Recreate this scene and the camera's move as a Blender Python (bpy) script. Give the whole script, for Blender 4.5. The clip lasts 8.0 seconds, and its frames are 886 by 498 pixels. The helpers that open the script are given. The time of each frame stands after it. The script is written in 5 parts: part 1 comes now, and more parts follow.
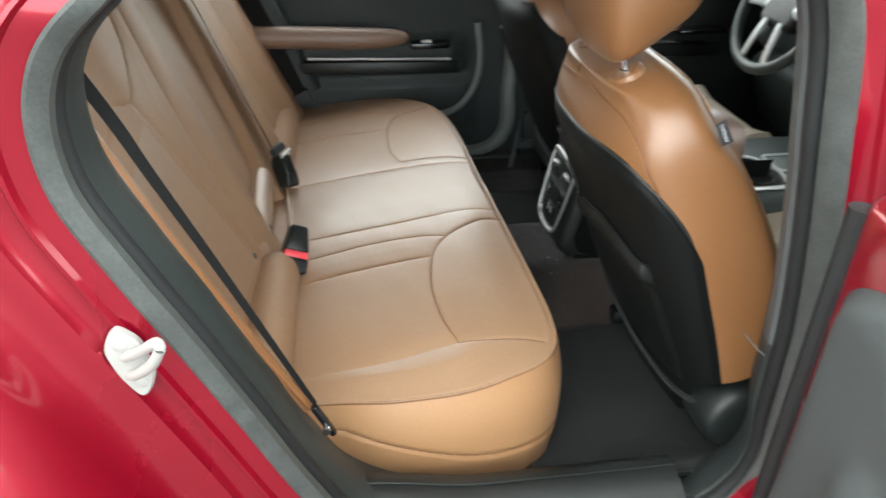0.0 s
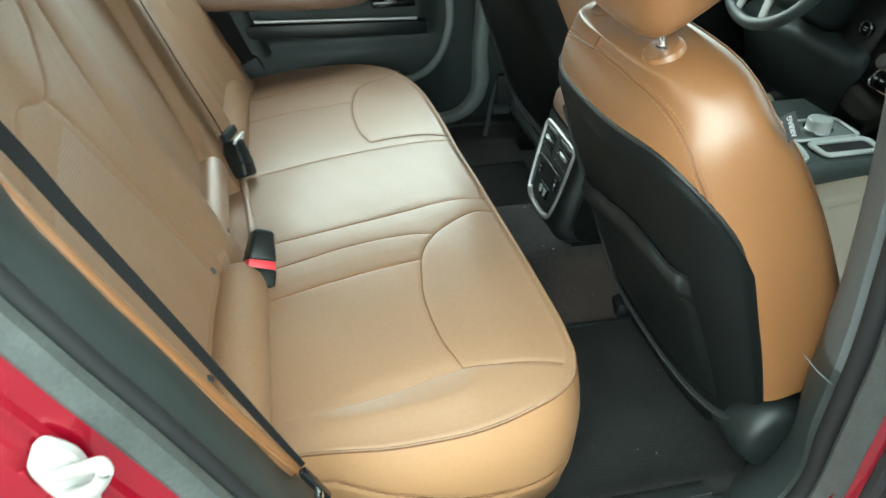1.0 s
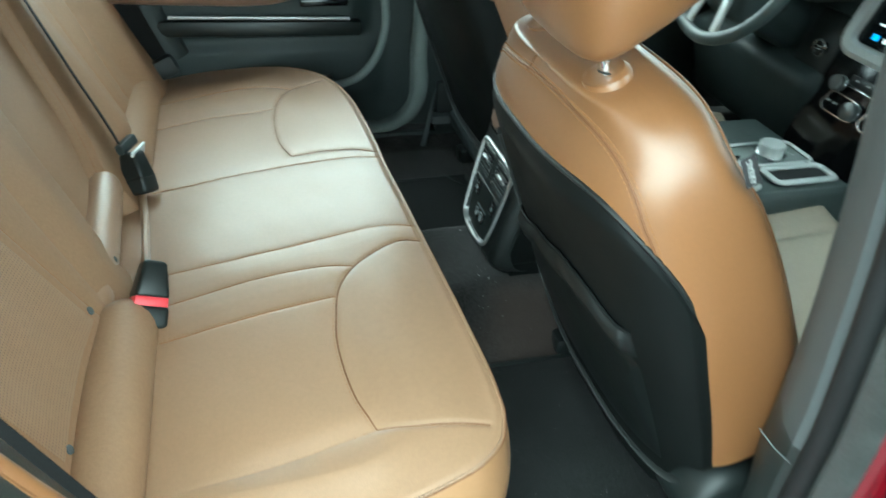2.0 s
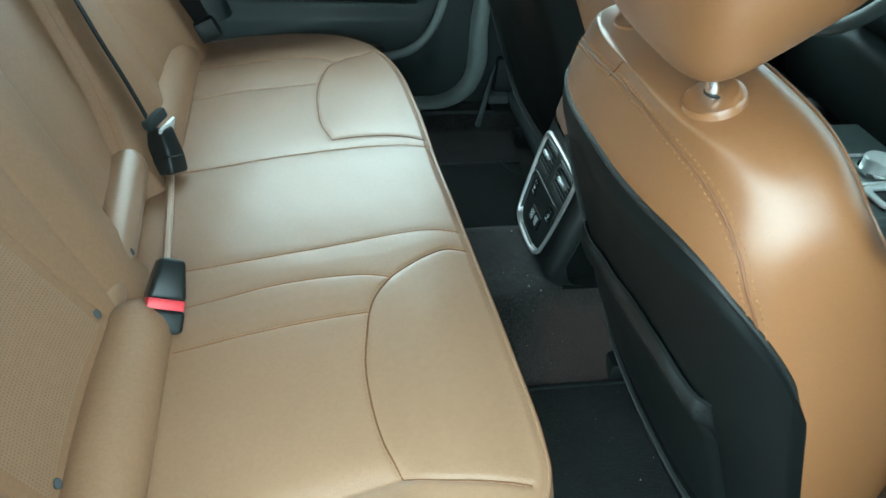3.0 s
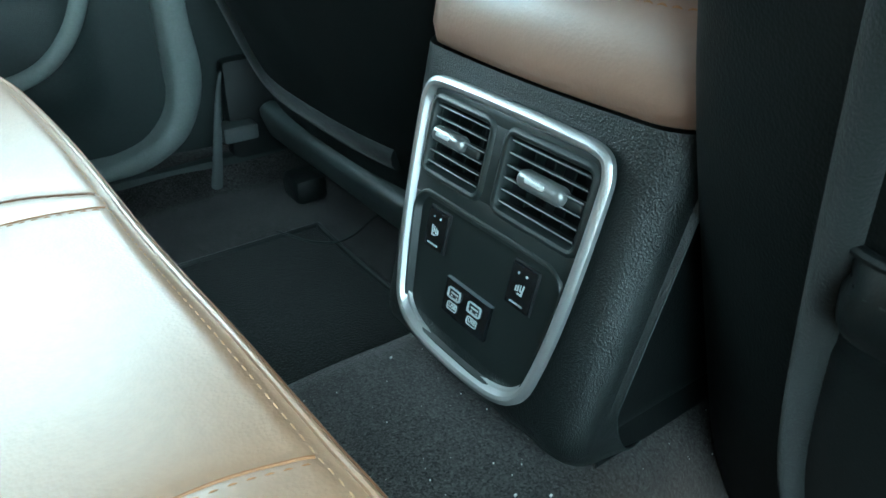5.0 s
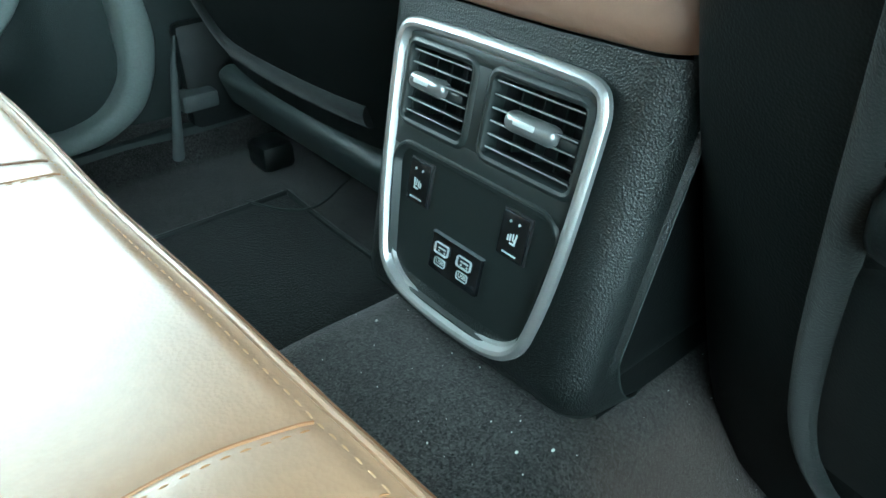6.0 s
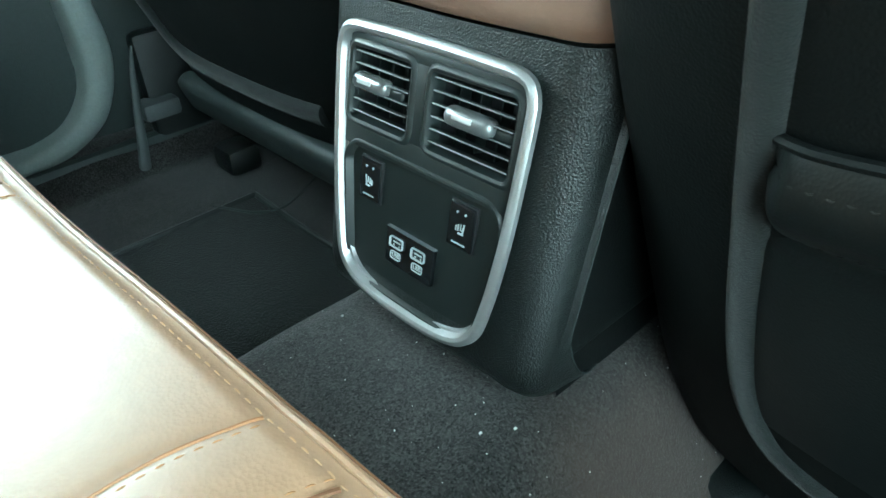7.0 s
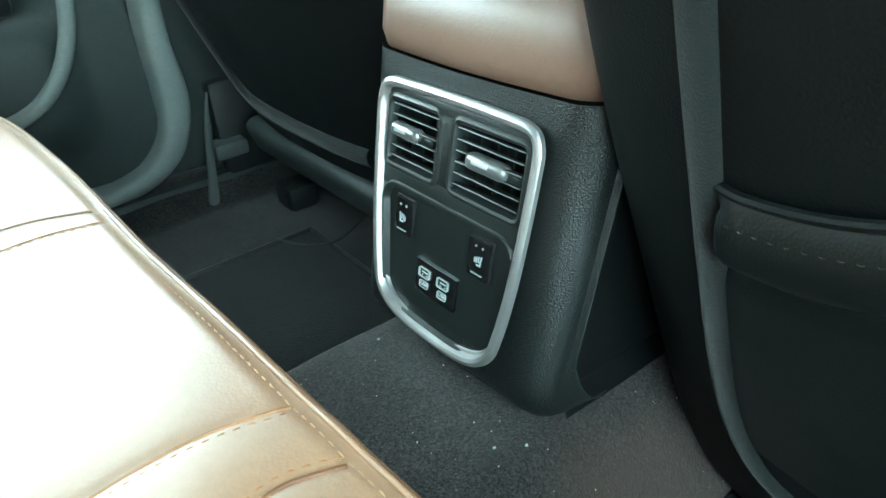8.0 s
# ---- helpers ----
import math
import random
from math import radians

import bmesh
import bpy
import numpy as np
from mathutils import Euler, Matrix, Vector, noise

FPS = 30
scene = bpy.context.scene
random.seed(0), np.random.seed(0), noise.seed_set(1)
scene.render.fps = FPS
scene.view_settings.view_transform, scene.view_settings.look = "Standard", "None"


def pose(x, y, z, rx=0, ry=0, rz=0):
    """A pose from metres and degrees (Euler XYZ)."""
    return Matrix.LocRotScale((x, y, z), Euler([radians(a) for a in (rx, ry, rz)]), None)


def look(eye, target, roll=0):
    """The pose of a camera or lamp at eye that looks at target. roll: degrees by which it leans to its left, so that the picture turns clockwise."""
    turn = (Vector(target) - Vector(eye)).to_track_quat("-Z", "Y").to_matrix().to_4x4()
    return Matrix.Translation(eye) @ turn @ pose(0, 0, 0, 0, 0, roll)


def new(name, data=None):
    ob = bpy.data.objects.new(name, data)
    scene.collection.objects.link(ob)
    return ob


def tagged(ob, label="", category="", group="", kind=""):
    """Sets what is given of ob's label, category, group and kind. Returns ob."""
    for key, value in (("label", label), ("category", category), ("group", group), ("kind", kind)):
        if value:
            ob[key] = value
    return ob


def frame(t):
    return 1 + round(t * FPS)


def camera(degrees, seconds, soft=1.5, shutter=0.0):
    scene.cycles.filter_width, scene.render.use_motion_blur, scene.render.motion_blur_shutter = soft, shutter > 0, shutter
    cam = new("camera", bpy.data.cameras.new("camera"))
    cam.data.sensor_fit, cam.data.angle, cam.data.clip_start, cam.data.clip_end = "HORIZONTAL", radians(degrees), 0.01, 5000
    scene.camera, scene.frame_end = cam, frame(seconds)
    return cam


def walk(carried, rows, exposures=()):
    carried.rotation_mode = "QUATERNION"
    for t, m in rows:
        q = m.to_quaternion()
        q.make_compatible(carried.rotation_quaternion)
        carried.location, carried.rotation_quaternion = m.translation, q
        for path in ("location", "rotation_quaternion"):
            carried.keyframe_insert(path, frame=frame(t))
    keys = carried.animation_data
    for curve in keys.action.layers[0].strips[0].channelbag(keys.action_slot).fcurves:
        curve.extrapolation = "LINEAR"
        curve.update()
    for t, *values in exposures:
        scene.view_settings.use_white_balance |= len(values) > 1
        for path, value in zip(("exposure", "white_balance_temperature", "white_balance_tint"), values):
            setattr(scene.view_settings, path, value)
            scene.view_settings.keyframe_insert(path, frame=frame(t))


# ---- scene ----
cam = camera(64.0, 8.0, shutter=0.35)
PATH = [
    (0, (-0.175, -1.451, 1.376), (0.047, 0.25, 0.347), 0.0),
    (0.3, (-0.111, -1.409, 1.373), (-0.112, 0.021, 0.518), -3.9),
    (0.5, (-0.141, -1.364, 1.378), (-0.046, 0.329, 0.316), -3.7),
    (0.6, (-0.164, -1.356, 1.374), (0.006, 0.325, 0.316), -2.9),
    (1, (-0.213, -1.232, 1.359), (0.133, 0.366, 0.207), 0.2),
    (1.2, (-0.228, -1.199, 1.361), (0.28, 0.548, 0.061), 2.2),
    (1.5, (-0.219, -1.169, 1.35), (0.367, 0.356, 0.196), 3.4),
    (1.8, (-0.187, -1.131, 1.344), (0.513, 0.596, 0.006), 6.0),
    (2, (-0.134, -1.1, 1.333), (0.343, 0.46, 0.176), 3.7),
    (2.2, (-0.116, -1.052, 1.341), (0.291, 0.528, 0.185), 4.4),
    (3.5, (-0.069, -0.82, 1.245), (0.255, 0.665, -0.055), 4.7),
    (3.8, (-0.006, -0.677, 1.151), (0.393, 1.069, -0.077), 4.5),
    (4, (0.015, -0.593, 1.074), (0.409, 1.019, -0.042), 3.8),
    (4.2, (0.02, -0.498, 0.995), (0.476, 1.3, -0.243), -1.4),
    (4.5, (0.027, -0.378, 0.913), (0.726, 1.197, -0.102), -0.4),
    (4.8, (0.045, -0.318, 0.886), (1.26, 1.365, -0.317), 4.1),
    (5, (0.036, -0.293, 0.861), (1.056, 1.089, -0.163), 0.9),
    (6.5, (0.036, -0.274, 0.840), (1.110, 0.983, -0.281), -1.0),
    (7, (0.044, -0.296, 0.85), (1.125, 0.954, -0.277), -3.6),
    (7.5, (0.046, -0.316, 0.863), (1.088, 1.0, -0.224), -5.1),
    (8, (0.033, -0.349, 0.872), (1.028, 1.054, -0.149), -5.0),
]
walk(cam, [(t, look(eye, target, roll)) for t, eye, target, roll in PATH],
     exposures=[(0.0, 1.95, 6500, 6), (0.6, 2.15, 6350, -5), (1.2, 2.33, 5950, -12), (2.0, 2.36, 5600, -16), (3.5, 2.22, 5100, -18), (4.0, 2.32, 4950, -19), (4.5, 2.42, 4850, -19), (4.8, 2.6, 4900, -19), (5.05, 3.02, 4950, -18), (8.0, 3.42, 5350, -18)])

# ---- world and light ----
world = bpy.data.worlds.new("world")
scene.world = world
world.use_nodes = True
_n, _l = world.node_tree.nodes, world.node_tree.links
sky = _n.new("ShaderNodeTexSky")
sky.sky_type = "NISHITA"
sky.sun_disc = False
sky.sun_elevation, sky.sun_rotation = radians(42), radians(-13.5)
veil = _n.new("ShaderNodeMix")
veil.data_type = "RGBA"
veil.inputs[0].default_value = 0.72
_l.new(sky.outputs[0], veil.inputs[6])
# Hazy veil, a little brighter overhead than at the horizon, and brighter towards the sun.
_co, _sep = _n.new("ShaderNodeTexCoord"), _n.new("ShaderNodeSeparateXYZ")
_l.new(_co.outputs["Generated"], _sep.inputs[0])
_rise = _n.new("ShaderNodeMapRange")
_rise.inputs["From Min"].default_value, _rise.inputs["From Max"].default_value = 0.0, 1.0
_rise.inputs["To Min"].default_value, _rise.inputs["To Max"].default_value = 0.95, 1.30
_l.new(_sep.outputs[2], _rise.inputs["Value"])
_cloud = _n.new("ShaderNodeVectorMath")
_cloud.operation = "SCALE"
_cloud.inputs[0].default_value = (11.0, 11.2, 11.0)
_dot, _pos, _sq, _gain, _both = _n.new("ShaderNodeVectorMath"), *(_n.new("ShaderNodeMath") for _ in range(4))
_dot.operation, _pos.operation, _sq.operation, _gain.operation, _both.operation = "DOT_PRODUCT", "MAXIMUM", "POWER", "MULTIPLY_ADD", "MULTIPLY"
_dot.inputs[1].default_value = (-0.173, 0.722, 0.669)
_pos.inputs[1].default_value, _sq.inputs[1].default_value = 0.0, 2.0
_gain.inputs[1].default_value, _gain.inputs[2].default_value = 0.55, 1.15
_l.new(_co.outputs["Generated"], _dot.inputs[0])
_l.new(_dot.outputs["Value"], _pos.inputs[0])
_l.new(_pos.outputs[0], _sq.inputs[0])
_l.new(_sq.outputs[0], _gain.inputs[0])
_l.new(_gain.outputs[0], _both.inputs[0])
_l.new(_rise.outputs[0], _both.inputs[1])
_l.new(_both.outputs[0], _cloud.inputs["Scale"])
_l.new(_cloud.outputs[0], veil.inputs[7])
_l.new(veil.outputs[2], _n["Background"].inputs[0])
_n["Background"].inputs[1].default_value = 0.15
sun = new("sun", bpy.data.lights.new("sun", "SUN"))
sun.data.energy, sun.data.angle, sun.data.color = 0.35, radians(50), (1.0, 0.97, 0.92)
sun.matrix_world = look((-1.2, 5.0, 5.43), (0.0, 0.0, 0.8))

# ---- materials ----


def material(name, color, rough=0.5, metal=0.0, spec=0.5, coat=0.0, coat_rough=0.05, var=0.12, var_scale=6.0,
             grain=0.0, grain_scale=600.0, kind="NOISE", fine=0.0, fine_scale=3000.0, rough_var=0.08, sheen=0.0, emit=0.0, plane=False, speck=0.0):
    m = bpy.data.materials.new(name)
    m.use_nodes = True
    n, l = m.node_tree.nodes, m.node_tree.links
    b = n["Principled BSDF"]
    co = n.new("ShaderNodeTexCoord")
    big = n.new("ShaderNodeTexNoise")
    big.inputs["Scale"].default_value, big.inputs["Detail"].default_value = var_scale, 6
    l.new(co.outputs["Object"], big.inputs["Vector"])
    small = n.new("ShaderNodeTexNoise")
    small.inputs["Scale"].default_value, small.inputs["Detail"].default_value = grain_scale * 0.35, 3
    l.new(co.outputs["Object"], small.inputs["Vector"])
    add = n.new("ShaderNodeMath")
    add.operation = "ADD"
    l.new(big.outputs["Fac"], add.inputs[0])
    l.new(small.outputs["Fac"], add.inputs[1])
    ramp = n.new("ShaderNodeMapRange")
    ramp.inputs["From Min"].default_value, ramp.inputs["From Max"].default_value = 0.55, 1.45
    ramp.inputs["To Min"].default_value, ramp.inputs["To Max"].default_value = 1 - var, 1 + var
    l.new(add.outputs[0], ramp.inputs["Value"])
    mul = n.new("ShaderNodeVectorMath")
    mul.operation = "SCALE"
    mul.inputs[0].default_value = color[:3]
    l.new(ramp.outputs[0], mul.inputs["Scale"])
    l.new(mul.outputs[0], b.inputs["Base Color"])
    rr = n.new("ShaderNodeMapRange")
    rr.inputs["From Min"].default_value, rr.inputs["From Max"].default_value = 0.3, 0.7
    rr.inputs["To Min"].default_value, rr.inputs["To Max"].default_value = max(rough - rough_var, 0.02), min(rough + rough_var, 1)
    l.new(big.outputs["Fac"], rr.inputs["Value"])
    l.new(rr.outputs[0], b.inputs["Roughness"])
    if speck:
        cell = n.new("ShaderNodeTexVoronoi")
        cell.inputs["Scale"].default_value = 620
        l.new(co.outputs["Object"], cell.inputs["Vector"])
        tone = n.new("ShaderNodeMapRange")
        tone.inputs["To Min"].default_value, tone.inputs["To Max"].default_value = 1 - speck, 1 + speck
        l.new(cell.outputs["Color"], tone.inputs["Value"])
        fleck = n.new("ShaderNodeVectorMath")
        fleck.operation = "SCALE"
        l.new(mul.outputs[0], fleck.inputs[0])
        l.new(tone.outputs[0], fleck.inputs["Scale"])
        l.new(fleck.outputs[0], b.inputs["Base Color"])
    b.inputs["Metallic"].default_value = metal
    b.inputs["Specular IOR Level"].default_value = spec
    b.inputs["Coat Weight"].default_value, b.inputs["Coat Roughness"].default_value = coat, coat_rough
    if sheen:
        b.inputs["Sheen Weight"].default_value, b.inputs["Sheen Roughness"].default_value = sheen, 0.5
    if emit:
        b.inputs["Emission Color"].default_value = (*color[:3], 1)
        b.inputs["Emission Strength"].default_value = emit
    last = None
    for strength, scale, typ in ((grain, grain_scale, kind), (fine, fine_scale, "NOISE")):
        if not strength:
            continue
        tex = n.new("ShaderNodeTexVoronoi" if typ != "NOISE" else "ShaderNodeTexNoise")
        tex.inputs["Scale"].default_value = scale
        l.new(co.outputs["Object"], tex.inputs["Vector"])
        if typ == "NOISE":
            tex.inputs["Detail"].default_value = 3
        out = tex.outputs["Fac"] if typ == "NOISE" else tex.outputs["Distance"]
        if typ == "HOLES":
            tex.inputs["Randomness"].default_value = 0.0
            tex.voronoi_dimensions = "2D"
            if plane:
                sep, com = n.new("ShaderNodeSeparateXYZ"), n.new("ShaderNodeCombineXYZ")
                l.new(co.outputs["Object"], sep.inputs[0])
                l.new(sep.outputs[1], com.inputs[0])
                l.new(sep.outputs[2], com.inputs[1])
                l.new(com.outputs[0], tex.inputs["Vector"])
            cut = n.new("ShaderNodeMapRange")
            cut.inputs["From Min"].default_value, cut.inputs["From Max"].default_value = 0.18, 0.3
            l.new(out, cut.inputs["Value"])
            out = cut.outputs[0]
            dark = n.new("ShaderNodeMapRange")
            dark.inputs["To Min"].default_value, dark.inputs["To Max"].default_value = (0.66 if plane else 0.92), 1.0
            l.new(out, dark.inputs["Value"])
            m2 = n.new("ShaderNodeVectorMath")
            m2.operation = "SCALE"
            l.new(mul.outputs[0], m2.inputs[0])
            l.new(dark.outputs[0], m2.inputs["Scale"])
            l.new(m2.outputs[0], b.inputs["Base Color"])
        bump = n.new("ShaderNodeBump")
        bump.inputs["Strength"].default_value = strength
        bump.inputs["Distance"].default_value = 0.6 / scale
        l.new(out, bump.inputs["Height"])
        if last:
            l.new(last.outputs[0], bump.inputs["Normal"])
        last = bump
    if last:
        l.new(last.outputs[0], b.inputs["Normal"])
    return m


TAN = (0.315, 0.182, 0.100)
leather = material("tan_leather", TAN, 0.55, spec=0.5, coat=1.0, coat_rough=0.40, var=0.10, var_scale=5, grain=0.16, grain_scale=520, kind="VORONOI", fine=0.1, fine_scale=1500)
leather.node_tree.nodes["Principled BSDF"].inputs["Coat IOR"].default_value = 1.62
leather_matte = material("matte_tan_leather", TAN, 0.62, spec=0.35, coat=0.28, coat_rough=0.50, var=0.12, var_scale=5, grain=0.16, grain_scale=520, kind="VORONOI", fine=0.1, fine_scale=1500)
leather_dark = material("saddle_leather", (0.245, 0.108, 0.039), 0.46, spec=0.3, coat=1.0, coat_rough=0.36, var=0.08, var_scale=4, grain=0.14, grain_scale=560, kind="VORONOI", fine=0.08, fine_scale=1500)
leather_dark.node_tree.nodes["Principled BSDF"].inputs["Coat IOR"].default_value = 1.68
leather_side = material("smooth_tan_leather", (0.345, 0.185, 0.085), 0.5, spec=0.4, coat=1.0, coat_rough=0.34, var=0.09, var_scale=4, grain=0.14, grain_scale=560, kind="VORONOI", fine=0.08, fine_scale=1500)
leather_side.node_tree.nodes["Principled BSDF"].inputs["Coat IOR"].default_value = 1.62
leather_perf = material("perforated_tan_leather", TAN, 0.55, spec=0.5, coat=1.0, coat_rough=0.42, var=0.10, var_scale=5, grain=0.06, grain_scale=330, kind="HOLES")
leather_perf.node_tree.nodes["Principled BSDF"].inputs["Coat IOR"].default_value = 1.62
leather_perf_back = material("perforated_backrest_leather", TAN, 0.58, spec=0.5, coat=0.8, coat_rough=0.5, var=0.10, var_scale=5, grain=0.3, grain_scale=230, kind="HOLES", plane=True)
leather_pad = material("brown_pad_leather", (0.24, 0.143, 0.098), 0.5, spec=0.5, coat=1.0, coat_rough=0.42, var=0.08, grain=0.12, grain_scale=500, kind="VORONOI")
leather_pad.node_tree.nodes["Principled BSDF"].inputs["Coat IOR"].default_value = 1.62
# Front cushion leather, paled to carry the light that falls on it.
leather_lit = material("lit_beige_leather", (0.40, 0.34, 0.26), 0.45, var=0.08, grain=0.15, grain_scale=500, kind="VORONOI")
seam_soft = material("stitched_seam_leather", (0.30, 0.14, 0.055), 0.6, var=0.12)
seam_mid = material("sunk_seam_leather", (0.19, 0.085, 0.036), 0.6, var=0.12)
# Leather tone darkened to paint the shadow held in the deeper seams.
seam_shadow = material("seam_shadow_leather", (0.17, 0.075, 0.03), 0.6, var=0.1)
thread = material("tan_thread", (0.33, 0.165, 0.068), 0.7, var=0.15, grain=0.3, grain_scale=2500)
thread_light = material("pale_thread", (0.46, 0.30, 0.17), 0.7, var=0.15)
thread_grey = material("grey_thread", (0.013, 0.0145, 0.0145), 0.7, var=0.15)
black_plastic = material("black_grained_plastic", (0.0085, 0.0108, 0.0105), 0.40, spec=0.55, var=0.15, grain=0.60, grain_scale=900, kind="VORONOI", fine=0.25, fine_scale=1500)
black_smooth = material("black_satin_plastic", (0.0125, 0.0160, 0.0155), 0.38, spec=0.45, var=0.12, grain=0.05, grain_scale=1500)
fascia_plastic = material("satin_fascia_plastic", (0.0145, 0.0185, 0.0180), 0.42, spec=0.5, var=0.12, grain=0.06, grain_scale=1500)
black_gloss = material("gloss_black_plastic", (0.008, 0.009, 0.010), 0.15, spec=0.5, var=0.1)
# Grey for the thin highlights painted along the black vent slats.
slat_highlight = material("vent_slat_highlight", (0.16, 0.165, 0.165), 0.35, spec=0.6, var=0.1)
dash_plastic = material("charcoal_dash_plastic", (0.034, 0.046, 0.045), 0.5, spec=0.45, var=0.15, grain=0.3, grain_scale=700, kind="VORONOI")
wheel_leather = material("grey_wheel_leather", (0.070, 0.088, 0.086), 0.4, spec=0.5, var=0.12, grain=0.2, grain_scale=700, kind="VORONOI")
dark_vinyl = material("black_seatback_vinyl", (0.0060, 0.0072, 0.0070), 0.55, spec=0.13, var=0.15, grain=0.22, grain_scale=700, kind="VORONOI", fine=0.1, fine_scale=1800)
charcoal = material("charcoal_trim_plastic", (0.0250, 0.0320, 0.0310), 0.50, spec=0.4, var=0.15, grain=0.3, grain_scale=800, kind="VORONOI")
grey_trim = material("grey_trim_plastic", (0.085, 0.095, 0.097), 0.55, spec=0.4, var=0.12, grain=0.3, grain_scale=900, kind="VORONOI")
rubber = material("dark_rubber_seal", (0.014, 0.0155, 0.016), 0.62, spec=0.35, var=0.3, var_scale=30, grain=0.5, grain_scale=900)
rubber_grey = material("grey_rubber_seal", (0.052, 0.058, 0.055), 0.5, spec=0.45, var=0.35, var_scale=45, grain=0.4, grain_scale=700, fine=0.3, fine_scale=1800)
carpet = material("charcoal_carpet", (0.030, 0.0288, 0.028), 0.95, spec=0.1, speck=0.85, var=0.9, var_scale=14, grain=1.0, grain_scale=1700, fine=0.7, fine_scale=560, sheen=0.25)
# Warm light from the open door, painted as a brownish patch beside the tunnel.
_n, _l = carpet.node_tree.nodes, carpet.node_tree.links
_tint = _n["Principled BSDF"].inputs["Base Color"].links[0].from_socket
_geo, _dist, _cloud, _sum, _fade, _door_light = (_n.new("ShaderNode" + k) for k in ("TexCoord", "VectorMath", "TexNoise", "Math", "MapRange", "Mix"))
_dist.operation, _dist.inputs[1].default_value = "DISTANCE", (0.33, -0.165, 0.43)
_cloud.inputs["Scale"].default_value, _cloud.inputs["Detail"].default_value = 22, 5
_sum.operation, _sum.inputs[1].default_value = "MULTIPLY_ADD", 0.10
_fade.interpolation_type = "SMOOTHSTEP"
_fade.inputs["From Min"].default_value, _fade.inputs["From Max"].default_value = 0.19, 0.09
_fade.inputs["To Max"].default_value = 0.62
_door_light.data_type = "RGBA"
_door_light.inputs[7].default_value = (0.060, 0.043, 0.036, 1)
_l.new(_geo.outputs["Object"], _dist.inputs[0])
_l.new(_geo.outputs["Object"], _cloud.inputs["Vector"])
_l.new(_cloud.outputs["Fac"], _sum.inputs[0])
_l.new(_dist.outputs["Value"], _sum.inputs[2])
_l.new(_sum.outputs[0], _fade.inputs["Value"])
_l.new(_fade.outputs[0], _door_light.inputs[0])
_l.new(_tint, _door_light.inputs[6])
_l.new(_door_light.outputs[2], _n["Principled BSDF"].inputs["Base Color"])
mat_carpet = material("black_mat_carpet", (0.0085, 0.0098, 0.0096), 0.92, spec=0.15, speck=0.7, var=1.1, var_scale=9, grain=1.0, grain_scale=1300, fine=1.0, fine_scale=420, sheen=0.15)
chrome = material("satin_chrome", (0.49, 0.495, 0.495), 0.40, metal=0.8, var=0.04, rough_var=0.04)
bright = material("polished_chrome", (0.85, 0.86, 0.86), 0.1, metal=1.0, var=0.03, rough_var=0.03)
silver = material("silver_paint", (0.60, 0.63, 0.62), 0.32, metal=0.25, var=0.04)
grey_knob = material("smoky_grey_knob", (0.20, 0.205, 0.205), 0.24, metal=0.5, spec=0.6, var=0.05)
red_paint = material("red_car_paint", (0.255, 0.0015, 0.014), 0.30, metal=0.42, spec=0.5, coat=1.0, coat_rough=0.04, var=0.06, var_scale=3, fine=0.03, fine_scale=3000)
red_paint.node_tree.nodes["Principled BSDF"].inputs["Coat IOR"].default_value = 1.42
webbing = material("black_seatbelt_webbing", (0.007, 0.007, 0.007), 0.75, spec=0.2, var=0.25, grain=0.7, grain_scale=900)
red_button = material("red_button_plastic", (0.78, 0.06, 0.08), 0.4, var=0.05)
white_mark = material("white_print", (0.44, 0.46, 0.45), 0.5, var=0.05)
white_part = material("off_white_metal_part", (0.34, 0.34, 0.32), 0.5, spec=0.5, var=0.06, var_scale=30)
socket_metal = material("bright_socket_metal", (0.36, 0.38, 0.38), 0.4, var=0.06)
rim_cloth = material("charcoal_flocked_rim", (0.0085, 0.0105, 0.0100), 0.85, spec=0.2, var=0.25, grain=0.8, grain_scale=900, sheen=0.12)
# Near-black that paints the shade inside ducts, wells, gaps and sockets.
hole_shade = material("cavity_shade", (0.006, 0.006, 0.007), 0.7, var=0.1)
far_door_vinyl = material("black_green_door_vinyl", (0.027, 0.036, 0.035), 0.52, spec=0.4, var=0.2, grain=0.25, grain_scale=700, kind="VORONOI", fine=0.1, fine_scale=1800)
pocket_vinyl = material("glossy_black_pocket_vinyl", (0.0062, 0.0078, 0.0076), 0.42, spec=0.34, var=0.10, grain=0.12, grain_scale=700, kind="VORONOI", fine=0.1, fine_scale=1800)
door_vinyl = material("charcoal_door_vinyl", (0.046, 0.061, 0.059), 0.5, spec=0.45, var=0.2, grain=0.25, grain_scale=700, kind="VORONOI", fine=0.1, fine_scale=1800)
band_plastic = material("mid_grey_pillar_plastic", (0.205, 0.235, 0.228), 0.55, spec=0.4, var=0.15, grain=0.25, grain_scale=900, kind="VORONOI")
vent_black = material("matte_black_slat_plastic", (0.008, 0.009, 0.009), 0.55, spec=0.25, var=0.1)
door_grey = material("matte_grey_door_plastic", (0.048, 0.055, 0.055), 0.6, spec=0.35, var=0.15, grain=0.35, grain_scale=900, kind="VORONOI")
asphalt = material("asphalt", (0.055, 0.055, 0.055), 0.9, var=0.3, var_scale=3, grain=0.6, grain_scale=120)
headliner = material("dark_headliner_cloth", (0.06, 0.06, 0.06), 0.9, var=0.06, grain=0.4, grain_scale=900)


